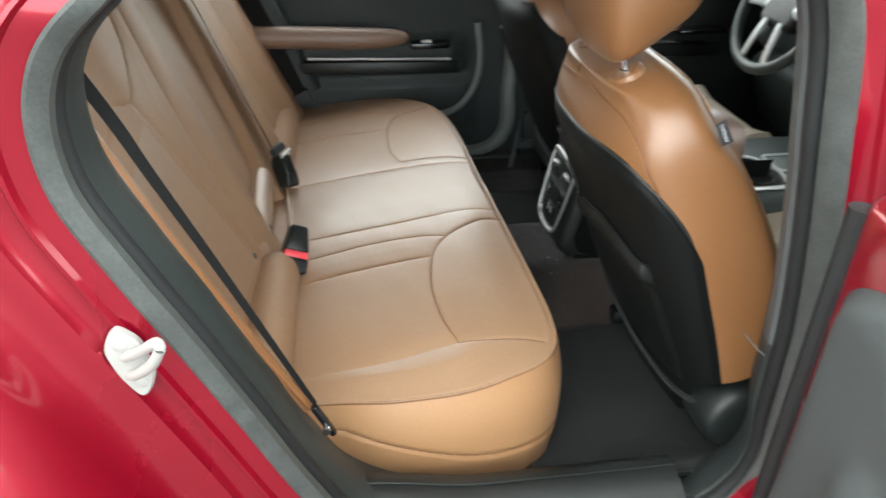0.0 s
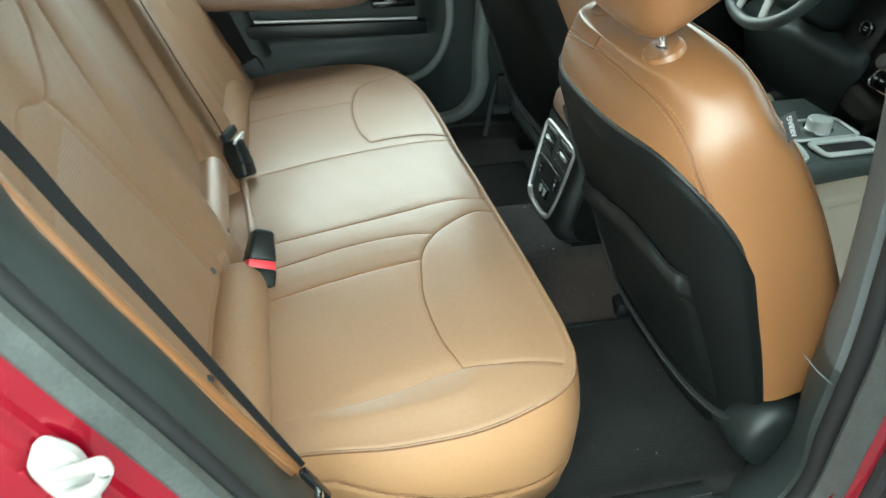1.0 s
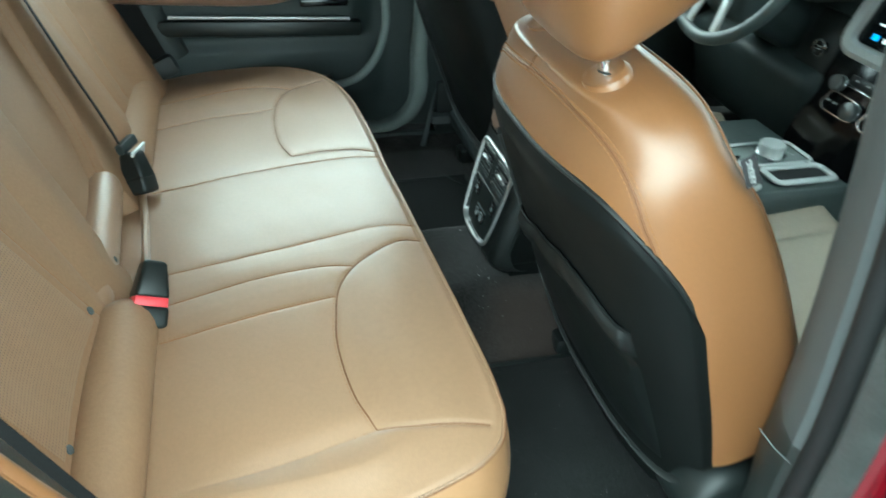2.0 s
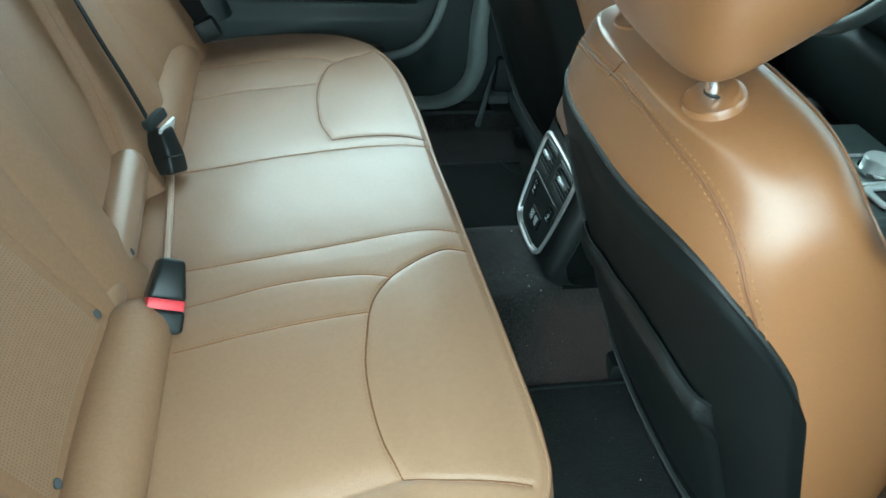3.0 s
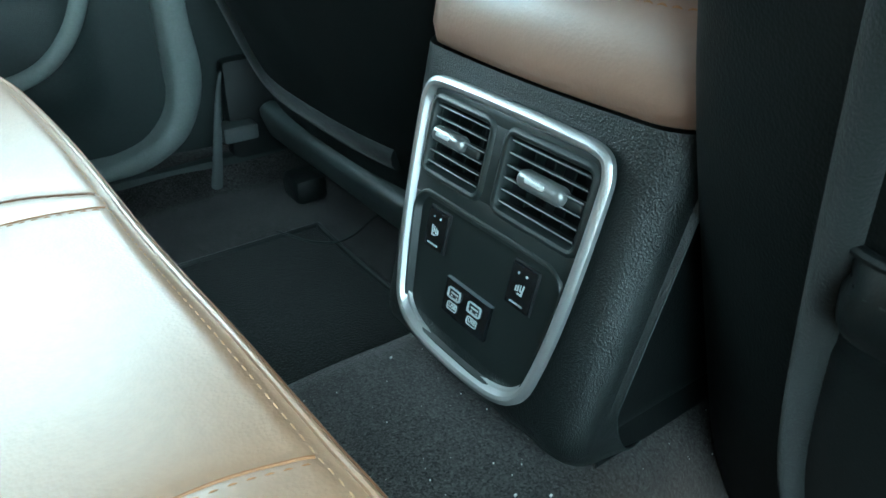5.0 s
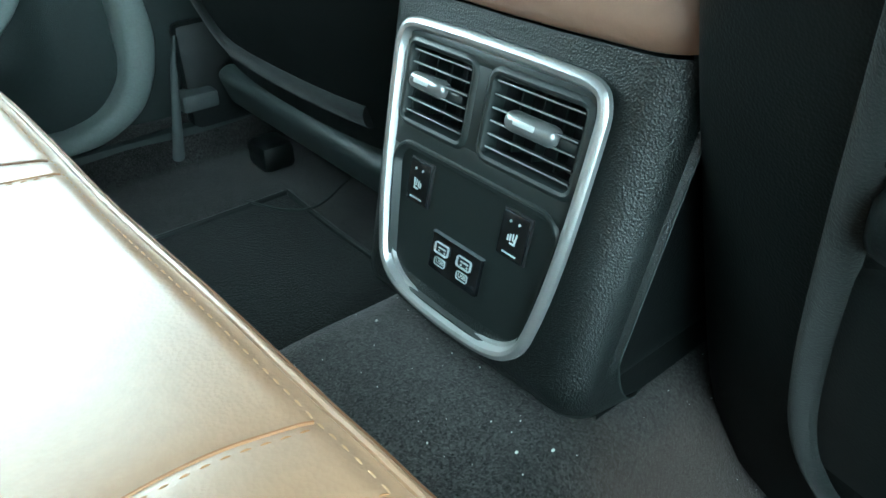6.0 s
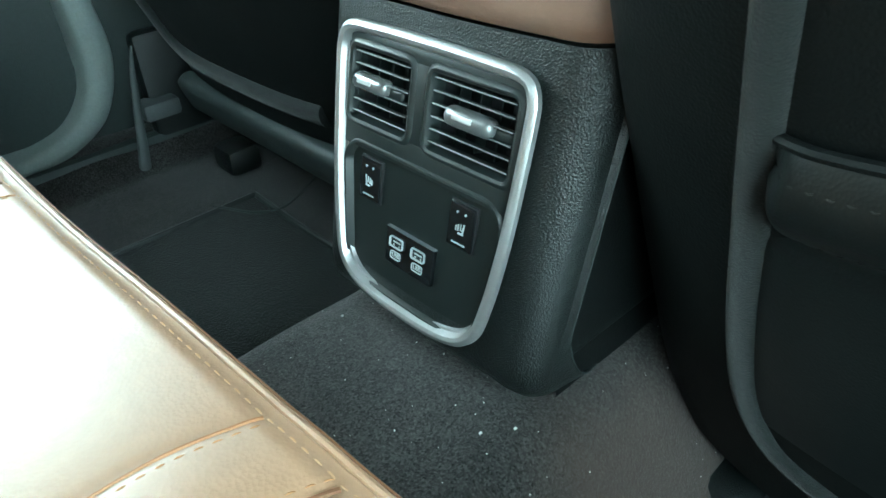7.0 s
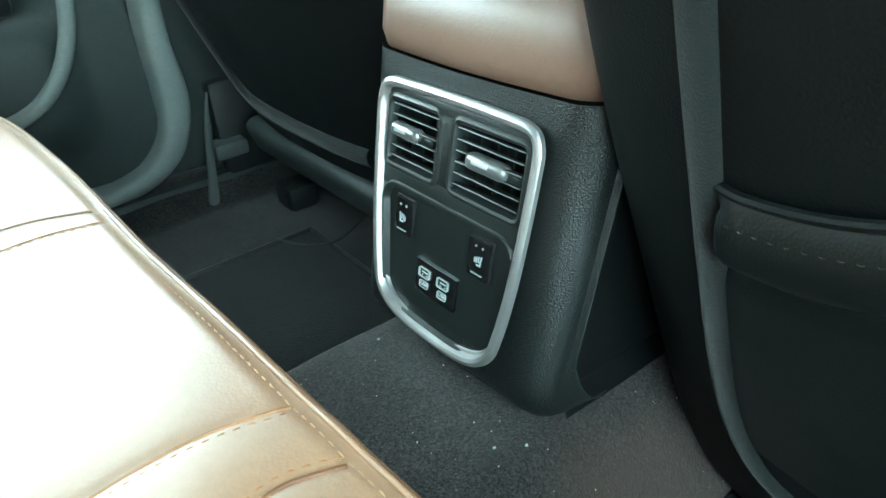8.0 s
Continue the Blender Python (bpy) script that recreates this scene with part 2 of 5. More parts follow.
def window_glass(name, tint):
    m = bpy.data.materials.new(name)
    m.use_nodes = True
    g, k = m.node_tree.nodes, m.node_tree.links
    clear, shine, both = g.new("ShaderNodeBsdfTransparent"), g.new("ShaderNodeBsdfGlossy"), g.new("ShaderNodeMixShader")
    clear.inputs[0].default_value = (*tint, 1)
    shine.inputs["Roughness"].default_value = 0.02
    both.inputs[0].default_value = 0.04
    k.new(clear.outputs[0], both.inputs[1])
    k.new(shine.outputs[0], both.inputs[2])
    k.new(both.outputs[0], g["Material Output"].inputs[0])
    return m


glass = window_glass("tinted_window_glass", (0.70, 0.72, 0.73))
glass_clear = window_glass("clear_window_glass", (0.90, 0.91, 0.91))
# For the unseen windscreen; its tint is set to dim light on the backrest.
glass_dark = window_glass("shaded_windscreen_glass", (0.46, 0.48, 0.48))
lint = material("pale_lint", (0.6, 0.6, 0.58), 0.9, var=0.2)
lcd = material("dark_screen_glass", (0.012, 0.016, 0.02), 0.12, var=0.1)
lcd_blue = material("blue_screen_icon", (0.03, 0.22, 0.55), 0.3, emit=0.6)
lcd_white = material("white_screen_icon", (0.6, 0.62, 0.62), 0.3, emit=0.4)
tag_cloth = material("black_tag_cloth", (0.03, 0.03, 0.032), 0.8, var=0.15)

# ---- mesh tools ----


def arr(a):
    return np.asarray(a, float)


def spline(points, n, closed=False):
    """A smooth line of n points through a few control points."""
    p = arr(points)
    k = len(p)
    if closed:
        q = np.vstack([p[-1], p, p[0], p[1]])
        t = np.linspace(0, k, n, endpoint=False)
    else:
        q = np.vstack([2 * p[0] - p[1], p, 2 * p[-1] - p[-2]])
        t = np.linspace(0, k - 1, n)
    i = np.minimum(t.astype(int), (k if closed else k - 1) - 1)
    f = (t - i)[:, None]
    a, b, c, d = q[i], q[i + 1], q[i + 2], q[i + 3]
    out = 0.5 * (2 * b + (c - a) * f + (2 * a - 5 * b + 4 * c - d) * f ** 2 + (3 * b - a - 3 * c + d) * f ** 3)
    return out


def even(p, n, closed=False):
    """The same line with evenly spaced points."""
    p = arr(p)
    if closed:
        p = np.vstack([p, p[0]])
    s = np.r_[0, np.cumsum(np.linalg.norm(np.diff(p, axis=0), axis=1))]
    t = np.linspace(0, s[-1], n, endpoint=not closed)
    return np.stack([np.interp(t, s, p[:, k]) for k in range(p.shape[1])], 1)


def sheet(P, close_u=False, close_v=False, flip=False):
    """Vertices and faces of a grid of points P[u, v, 3]."""
    nu, nv = P.shape[:2]
    idx = np.arange(nu * nv).reshape(nu, nv)
    a = idx if close_u else idx[:-1]
    b = np.roll(idx, -1, 0) if close_u else idx[1:]
    if close_v:
        quads = np.stack([a, b, np.roll(b, -1, 1), np.roll(a, -1, 1)], -1)
    else:
        quads = np.stack([a[:, :-1], b[:, :-1], b[:, 1:], a[:, 1:]], -1)
    q = quads.reshape(-1, 4)
    if flip:
        q = q[:, ::-1]
    return P.reshape(-1, 3), [tuple(f) for f in q.tolist()]


def join(*pieces):
    V, F, o = [], [], 0
    for v, f in pieces:
        V.append(arr(v))
        F += [tuple(i + o for i in g) for g in f]
        o += len(v)
    return np.vstack(V), F


def tube(points, r, n=8, closed=False, flat=1.0, up=(0, 0, 1)):
    """A round (or, with flat, oval) bar along a line; r may vary along it."""
    p = arr(points)
    d = np.roll(p, -1, 0) - np.roll(p, 1, 0) if closed else np.gradient(p, axis=0)
    d /= np.linalg.norm(d, axis=1)[:, None] + 1e-9
    u = np.cross(np.broadcast_to(arr(up), p.shape), d)
    bad = np.linalg.norm(u, axis=1) < 1e-3
    u[bad] = np.cross(np.broadcast_to((0.0, 1.0, 0.01), p.shape), d)[bad]
    u /= np.linalg.norm(u, axis=1)[:, None]
    w = np.cross(d, u)
    a = np.linspace(0, 2 * np.pi, n, endpoint=False)
    rr = (np.ones(len(p)) * r)[:, None, None]
    P = p[:, None] + rr * (np.cos(a)[None, :, None] * u[:, None] + flat * np.sin(a)[None, :, None] * w[:, None])
    V, F = sheet(P, close_u=closed, close_v=True)
    if not closed:
        m = len(p)
        F += [tuple(range(n)), tuple(range((m - 1) * n, m * n))[::-1]]
    return V, F


def block(size, at=(0, 0, 0), bevel=0.004, turn=None, seg=2, taper=None):
    """A box with rounded edges; taper scales its top face."""
    bm = bmesh.new()
    bmesh.ops.create_cube(bm, size=1)
    for v in bm.verts:
        k = taper if taper and v.co.z > 0 else (1, 1)
        v.co = Vector((v.co.x * size[0] * k[0], v.co.y * size[1] * k[1], v.co.z * size[2]))
    if bevel:
        bmesh.ops.bevel(bm, geom=bm.edges[:], offset=bevel, segments=seg, profile=0.5, affect="EDGES")
    m = Matrix.Translation(at) @ (turn.to_4x4() if turn else Matrix())
    bm.transform(m)
    bm.verts.index_update()
    out = arr([v.co[:] for v in bm.verts]), [tuple(v.index for v in f.verts) for f in bm.faces]
    bm.free()
    return out


def plate(outline, frame_m, depth, bevel=0.0015):
    """A plate of a flat outline (a, b), its face at frame_m's plane, depth behind it, with a small bevel."""
    o = arr(outline)
    c = o.mean(0)
    small = o + (c - o) / (np.linalg.norm(c - o, axis=1)[:, None] + 1e-9) * bevel
    rows = [(o, -depth), (o, -bevel), (small, 0.0)]
    P = np.stack([np.c_[r, np.full(len(r), h)] for r, h in rows])
    V, F = sheet(P, close_v=True)
    n = len(o)
    F.append(tuple(range(2 * n, 3 * n)))
    return place(V, frame_m), F


def place(V, m):
    R, t = arr(m.to_3x3()), arr(m.translation)
    return arr(V) @ R.T + t


def rounded(w, h, r, n=6, cx=0.0, cy=0.0, top=None):
    """A rounded rectangle, w by h; top is its width at the upper (small b) edge."""
    top = w if top is None else top
    pts = []
    for sx, sy, a0 in ((1, 1, 0), (-1, 1, 90), (-1, -1, 180), (1, -1, 270)):
        half = (w if sy > 0 else top) / 2
        for k in range(n + 1):
            a = radians(a0 + 90 * k / n)
            pts.append((cx + sx * (half - r) + r * math.cos(a), cy + sy * (h / 2 - r) + r * math.sin(a)))
    return arr(pts)


BASE = {}


def thing(name, base, label, category, group="", kind=""):
    ob = new(name)
    ob.location = base
    ob.empty_display_size = 0.05
    BASE[ob.name] = arr(base)
    return tagged(ob, label, category, group, kind)


def mesh(name, VF, mat, sharp=35.0):
    V, F = VF
    me = bpy.data.meshes.new(name)
    me.from_pydata(arr(V).tolist(), [], F)
    me.materials.append(mat)
    me.polygons.foreach_set("use_smooth", [True] * len(me.polygons))
    bm = bmesh.new()
    bm.from_mesh(me)
    bmesh.ops.recalc_face_normals(bm, faces=bm.faces[:])
    bm.to_mesh(me)
    bm.free()
    me.set_sharp_from_angle(angle=radians(sharp))
    me.update()
    return me


def part(name, VF, mat, parent, label="", sharp=35.0, kind=""):
    """One mesh under a thing or a part; its points are given in the world's metres."""
    b = BASE[parent.name]
    ob = new(name, mesh(name, (arr(VF[0]) - b, VF[1]), mat, sharp))
    ob.parent = parent
    BASE[ob.name] = b
    return tagged(ob, label, kind=kind)


def solo(name, VF, mat, label, category, kind="", group="", sharp=35.0):
    """A top-level thing that is one mesh."""
    ob = new(name, mesh(name, VF, mat, sharp))
    BASE[ob.name] = arr((0, 0, 0))
    return tagged(ob, label, category, group, kind)


def dashes(line, length, gap, r, up=(0, 0, 1), lift=0.0, flat=0.7):
    """Stitches along a line."""
    p = arr(line)
    s = np.r_[0, np.cumsum(np.linalg.norm(np.diff(p, axis=0), axis=1))]
    out = []
    t = 0.0
    while t + length < s[-1]:
        k = np.linspace(t, t + length, 4)
        q = np.stack([np.interp(k, s, p[:, i]) for i in range(3)], 1)
        q += arr(up) * lift
        q[[0, -1]] -= arr(up) * r * 0.8
        out.append(tube(q, arr([0.5, 1, 1, 0.5]) * r, 5, flat=flat, up=up))
        t += length + gap
    return join(*out)


def smooth(a, b, x):
    t = np.clip((x - a) / (b - a), 0, 1)
    return t * t * (3 - 2 * t)


def near(P, lines):
    """Distance of points P[n, 2] to the nearest of some lines."""
    q = np.vstack(lines).astype(np.float32)
    p = arr(P).astype(np.float32)
    d = np.empty(len(p))
    for k in range(0, len(p), 4000):
        a = p[k:k + 4000]
        d[k:k + 4000] = np.sqrt(((a[:, :1] - q[:, 0]) ** 2 + (a[:, 1:] - q[:, 1]) ** 2).min(1))
    return d

# ---- large structure: ground and car shell ----
solo("ground", sheet(arr([[(-60, -60, 0), (-60, 60, 0)], [(60, -60, 0), (60, 60, 0)]])), asphalt, "grey asphalt under the parked car", "ground", "structure")

# Floor pan with the middle tunnel, carpeted.
_x = np.linspace(-0.5, 1.46, 126)
_y = np.linspace(-0.79, 0.79, 156)
_X, _Y = np.meshgrid(_x, _y, indexing="ij")


def floor_z(x, y):
    tun = np.where(y < 0, 1 - smooth(0.09, 0.225, -y), 1 - smooth(0.09, 0.20, y))
    z = 0.385 + (0.498 - 0.385) * tun
    z = z + 0.02 * tun * smooth(0.3, 0.9, x) + 0.004 * tun * smooth(0.16, 0.26, x)
    z = z + 0.05 * smooth(0.66, 0.73, np.abs(y))
    return z - 0.03 * smooth(0.55, 0.9, x) * (1 - tun)


_Z = floor_z(_X, _Y) + 0.0015 * np.sin(_X * 31 + _Y * 17)
solo("floor", sheet(np.stack([_X, _Y, _Z], -1)), carpet, "charcoal carpet over the floor and tunnel", "floor", "structure")

# Door openings: closed loops (x, z), used on both sides of the car.
LOOP = even(spline([(-0.40, 1.235), (-0.455, 1.165), (-0.462, 1.07), (-0.425, 0.97), (-0.375, 0.86), (-0.325, 0.745), (-0.262, 0.60),
                    (-0.19, 0.485), (-0.06, 0.435), (0.15, 0.425), (0.31, 0.44), (0.388, 0.55), (0.395, 0.75), (0.378, 0.91), (0.352, 1.06),
                    (0.315, 1.22), (0.24, 1.31), (0.0, 1.345), (-0.26, 1.32)], 400, True), 260, True)


def sweep_loop(profile, side, haunch=0.0, corner=0.0):
    """Sweeps (outward offset, y, extra offset on the front post) rows round the door opening."""
    d = np.roll(LOOP, -1, 0) - np.roll(LOOP, 1, 0)
    nrm = np.stack([d[:, 1], -d[:, 0]], 1) / np.linalg.norm(d, axis=1)[:, None]
    mid = LOOP.mean(0)
    nrm *= np.sign(((LOOP - mid) * nrm).sum(1).mean())
    post = smooth(0.22, 0.34, LOOP[:, 0])
    rows = []
    for row in profile:
        o, y, extra = (*row, 0.0)[:3]
        p = LOOP + nrm * (o * np.where(o > 0.1, 1 - 0.75 * smooth(1.22, 1.32, LOOP[:, 1]), 1) + extra * post + corner * smooth(0.66, 0.50, LOOP[:, 1]) * smooth(0.10, 0.26, LOOP[:, 0]))[:, None]
        lean_in = 0.13 * smooth(1.23, 1.37, p[:, 1])
        swell = haunch * max(o - 0.13, 0) ** 0.3 * np.clip(1.15 - p[:, 1], 0, 0.6) * (o > 0.13)
        rows.append(np.stack([p[:, 0], side * y - swell + lean_in, p[:, 1]], 1))
    return sheet(np.stack(rows, 1), close_u=True)


def bulb(o, y, r, extra=0.0, n=10):
    """A round seal's profile."""
    return [(o - r * math.cos(a), y + r * math.sin(a), extra) for a in np.linspace(-1.9, 1.9, n)]


body = thing("car_body", (0.0, -0.8, 0.0), "glossy metallic red car body around the open rear door", "car body", kind="structure")
part("door_jamb", sweep_loop([(0.004, -0.770), (0.008, -0.784), (0.02, -0.789), (0.038, -0.792), (0.0420, -0.7985), (0.0465, -0.7990), (0.051, -0.7935), (0.066, -0.797), (0.070, -0.801), (0.0735, -0.810), (0.078, -0.812), (0.090, -0.815),
                              (0.112, -0.822), (0.122, -0.832), (0.130, -0.858), (0.138, -0.872), (0.155, -0.879), (0.20, -0.889), (0.28, -0.902), (0.5, -0.915)], 1, 0.35),
     red_paint, body)
_tv, _tf = sweep_loop([(0.03, -0.60, 0.06), (0.012, -0.63, 0.04), (-0.002, -0.665, 0.020), (-0.010, -0.695, 0.008), (-0.008, -0.725, -0.004), (0.002, -0.745, -0.006), (0.02, -0.75)], 1, 0.0, 0.030)
_up = [f for f in _tf if _tv[list(f), 2].mean() > 0.742 and _tv[list(f), 0].mean() > 0.1]
_lo = [f for f in _tf if not (_tv[list(f), 2].mean() > 0.742 and _tv[list(f), 0].mean() > 0.1)]
part("pillar_trim", (_tv, _lo), charcoal, body, "dark grey plastic inner trim")
part("post_trim", (_tv, _up), grey_trim, body, "mid grey plastic upper post trim")
part("rubber_seal", sweep_loop(bulb(0.004, -0.747, 0.013, -0.008) + [(0.02, -0.752)], 1, 0.0, 0.022), rubber, body, "dark flocked rubber door seal")
part("weatherstrip", sweep_loop([(0.006, -0.760, -0.004), (-0.002, -0.762, -0.004), (-0.006, -0.768, -0.003), (-0.004, -0.779), (0.004, -0.786), (0.012, -0.790), (0.016, -0.789)], 1, 0.0, 0.012), rubber_grey, body, "grey rubber outer weatherstrip")

# Far side of the shell, roof and ends: plain walls round the interior, with the window openings left free.
shell = thing("car_shell", (0.0, 0.8, 0.0), "dark inner car shell with window openings", "car shell", kind="structure")
part("side_wall", block((2.36, 0.05, 0.62), (0.34, 0.80, 0.64), 0.01), charcoal, shell)
_bo = even(spline([(0.355, 1.0), (0.350, 0.82), (0.346, 0.695), (0.346, 0.633), (0.352, 0.575), (0.350, 0.540), (0.337, 0.498), (0.311, 0.460), (0.259, 0.431), (0.207, 0.425), (0.10, 0.422)], 120), 90)
_bi = even(spline([(0.320, 1.0), (0.316, 0.82), (0.312, 0.702), (0.307, 0.640), (0.310, 0.580), (0.306, 0.540), (0.294, 0.502), (0.261, 0.468), (0.211, 0.453), (0.16, 0.449), (0.06, 0.447)], 120), 90)
_band = np.stack([np.stack([(_bi + (_bo - _bi) * f)[:, 0] - 0.006, np.full(90, y), (_bi + (_bo - _bi) * f)[:, 1]], 1) for f, y in ((-0.06, 0.745), (-0.05, 0.722), (0.03, 0.708), (0.15, 0.701), (0.5, 0.698), (0.85, 0.702), (0.97, 0.710), (1.04, 0.726), (1.05, 0.748))], 1)
part("pillar_trim", sheet(_band), band_plastic, shell, "curved grey plastic trim round the far door opening", sharp=60)
part("pillar_cover", sheet(np.stack([np.stack([_bo[:, 0] + dx, np.full(90, y), _bo[:, 1]], 1) for dx, y in ((-0.01, 0.738), (0.05, 0.735), (0.12, 0.738), (0.16, 0.76))], 1)), charcoal, shell)
part("roof", block((2.05, 1.565, 0.03), (0.10, -0.0075, 1.43), 0.012), headliner, shell)
part("roof_skin", block((2.07, 1.585, 0.02), (0.10, -0.0075, 1.458), 0.008), red_paint, shell, "glossy red roof skin")
part("rear_pillar", block((0.42, 0.05, 0.52), (-0.72, 0.74, 1.18), 0.02), charcoal, shell)
part("centre_pillar", block((0.10, 0.05, 0.52), (0.42, 0.74, 1.18), 0.015), charcoal, shell)
part("rear_wall", block((0.04, 1.5, 0.9), (-0.84, 0.0, 0.65), 0.01), charcoal, shell)
part("parcel_shelf", block((0.32, 1.4, 0.03), (-0.80, 0.0, 1.10), 0.01), charcoal, shell)
part("rear_window", block((0.004, 1.36, 0.46), (-0.94, 0.04, 1.26), 0.0, Euler((0, radians(42), 0)).to_matrix()), glass, shell, "tinted rear window glass")
part("windscreen", block((0.004, 1.44, 0.66), (1.28, 0.0, 1.18), 0.0, Euler((0, radians(-38), 0)).to_matrix()), glass_dark, shell, "unseen windscreen glass, tinted to hold back light")
part("side_window", block((0.92, 0.004, 0.50), (-0.06, 0.775, 1.19), 0.0), glass_clear, shell, "clear far rear window glass")
part("side_window", block((0.86, 0.004, 0.50), (0.90, 0.775, 1.19), 0.0), glass_clear, shell, "clear far front window glass")
part("roof_rail", block((2.05, 0.10, 0.14), (0.10, 0.735, 1.36), 0.03, None, 3), headliner, shell, "dark padded roof rail over the far windows")
part("bulkhead", block((0.04, 1.5, 0.62), (1.45, 0.0, 0.62), 0.01), black_smooth, shell)
part("front_side_wall", block((0.95, 0.05, 0.62), (0.92, -0.80, 0.64), 0.01), charcoal, shell)

# ---- rear bench ----
OUT = even(spline([(-0.42, -0.550), (-0.26, -0.572), (-0.15, -0.595), (-0.05, -0.604), (0.03, -0.600), (0.085, -0.586), (0.121, -0.559), (0.1385, -0.522), (0.1410, -0.485), (0.140, -0.44),
                   (0.131, -0.33), (0.121, -0.19), (0.112, -0.05), (0.105, 0.07), (0.102, 0.18), (0.096, 0.29), (0.083, 0.42), (0.053, 0.53), (0.012, 0.608), (-0.06, 0.668), (-0.18, 0.704), (-0.30, 0.712), (-0.37, 0.69), (-0.42, 0.62)], 700), 640)


def cushion_z(x, y):
    z = 0.610 + 0.1425 * (x + 0.30)
    z = z - 0.034 * (np.clip(-y, 0, 1) / 0.5) ** 2 + 0.012 * (np.clip(y, 0, 1) / 0.6) ** 2
    return z + 0.006 * np.exp(-((x - 0.06) / 0.05) ** 2) - 0.004 * np.exp(-((np.abs(y) - 0.33) / 0.12) ** 2) * np.exp(-((x + 0.17) / 0.12) ** 2)


def seam(points, n=150):
    return even(spline(points, n), n)


SEAMS = {
    "middle_right": seam([(-0.36, -0.112), (-0.16, -0.107), (0.0, -0.103), (0.07, -0.105), (0.110, -0.114)]),
    "middle_left": seam([(-0.34, 0.160), (-0.17, 0.168), (-0.03, 0.160), (0.05, 0.148), (0.097, 0.136)]),
    "panel_right": seam([(-0.30, -0.187), (-0.16, -0.170), (-0.055, -0.176), (-0.003, -0.193)]),
    "insert_right": seam([(-0.302, -0.265), (-0.156, -0.250), (-0.040, -0.251)]),
    "roll_right": seam([(0.112, -0.158), (0.08, -0.151), (0.035, -0.170), (-0.003, -0.193), (-0.033, -0.233), (-0.046, -0.29), (-0.052, -0.355), (-0.043, -0.44), (-0.023, -0.499)]),
    "roll_right_end": seam([(-0.023, -0.499), (0.041, -0.516), (0.118, -0.533)]),
    "outer_right": seam([(-0.335, -0.517), (-0.29, -0.516), (-0.21, -0.514), (-0.126, -0.51), (-0.023, -0.499)]),
    "panel_left": seam([(-0.39, 0.545), (-0.25, 0.560), (-0.12, 0.556), (-0.037, 0.512)]),
    "insert_left": seam([(-0.352, 0.426), (-0.236, 0.441), (-0.09, 0.426)]),
    "roll_left": seam([(0.038, 0.540), (0.0, 0.532), (-0.03, 0.52), (-0.065, 0.487), (-0.089, 0.40), (-0.088, 0.28), (-0.068, 0.200)]),
    "roll_left_end": seam([(-0.068, 0.200), (0.0, 0.194), (0.05, 0.180), (0.096, 0.159)]),
}


FOLD = seam([(-0.30, -0.524), (-0.243, -0.532), (-0.131, -0.543), (-0.049, -0.545), (0.0, -0.530), (0.03, -0.517)])


def cushion_surface(x, y, edge):
    """Height of the cushion with its seams sunk and its panels puffed; edge is 1 at the outline."""
    xy = np.stack([x.ravel(), y.ravel()], 1)
    d = near(xy, list(SEAMS.values())).reshape(x.shape)
    rolls = near(xy, [v for k, v in SEAMS.items() if k.startswith("roll")]).reshape(x.shape)
    z = cushion_z(x, y) - 0.0010 * np.exp(-(d / 0.0028) ** 2) - 0.0012 * np.exp(-(rolls / 0.0032) ** 2) - 0.0006 * np.exp(-(d / 0.012) ** 2) + 0.0014 * smooth(0.0, 0.09, d)
    # A fold in the leather: a narrow facet from the outer seam up to a soft ridge.
    y_seam, y_fold = (np.interp(x, q[:, 0], q[:, 1]) for q in (SEAMS["outer_right"], FOLD))
    f = (y_seam - y) / np.maximum(y_seam - y_fold, 0.002)
    ends = smooth(-0.27, -0.15, x) * smooth(0.005, -0.03, x)
    z = z + ends * np.where(f < 0, -0.0042 * np.exp(-((y - y_seam) / 0.018) ** 2), np.where(f < 1, -0.0042 + 0.0077 * np.clip(f, 0, 1), 0.0035 * np.exp(-((y - y_fold) / 0.026) ** 2)))
    wave = np.sin(x * 37 + y * 11) * np.sin(y * 29 - x * 13) * 0.0005 + np.sin(x * 83 + y * 47) * 0.00015
    flank = smooth(-0.44, -0.54, y) * smooth(0.145, 0.09, x)
    return z + wave - (0.009 - 0.005 * flank) * smooth(0.55, 0.96, edge) - (0.0035 - 0.0025 * flank) * smooth(0.95, 1.0, edge) ** 2


bench = thing("rear_bench_seat", (-0.2, 0.03, 0.385), "tan leather rear bench seat with perforated inserts", "car seat")
_r = np.r_[np.linspace(0, 0.9, 150, endpoint=False), np.linspace(0.9, 1.0, 34)]
_rear = np.stack([np.full(len(OUT), -0.42), np.linspace(-0.55, 0.62, len(OUT))], 1)
_P2 = _rear[:, None] + (OUT - _rear)[:, None] * _r[None, :, None]
_e = 1 - np.sqrt(((_P2 - OUT[:, None]) ** 2).sum(-1)) / 0.30
_top = np.dstack([_P2, cushion_surface(_P2[..., 0], _P2[..., 1], np.clip(_e, 0, 1))])
part("seat_cushion", sheet(_top), leather, bench, sharp=60)
_d = np.gradient(OUT, axis=0)
_nrm = np.stack([_d[:, 1], -_d[:, 0]], 1) / np.linalg.norm(_d, axis=1)[:, None]
_nrm *= np.sign((_nrm * (OUT - arr([-0.2, 0.03]))).sum(1).mean())
_ze = _top[:, -1, 2]
_t = np.linspace(0, 1, 40)
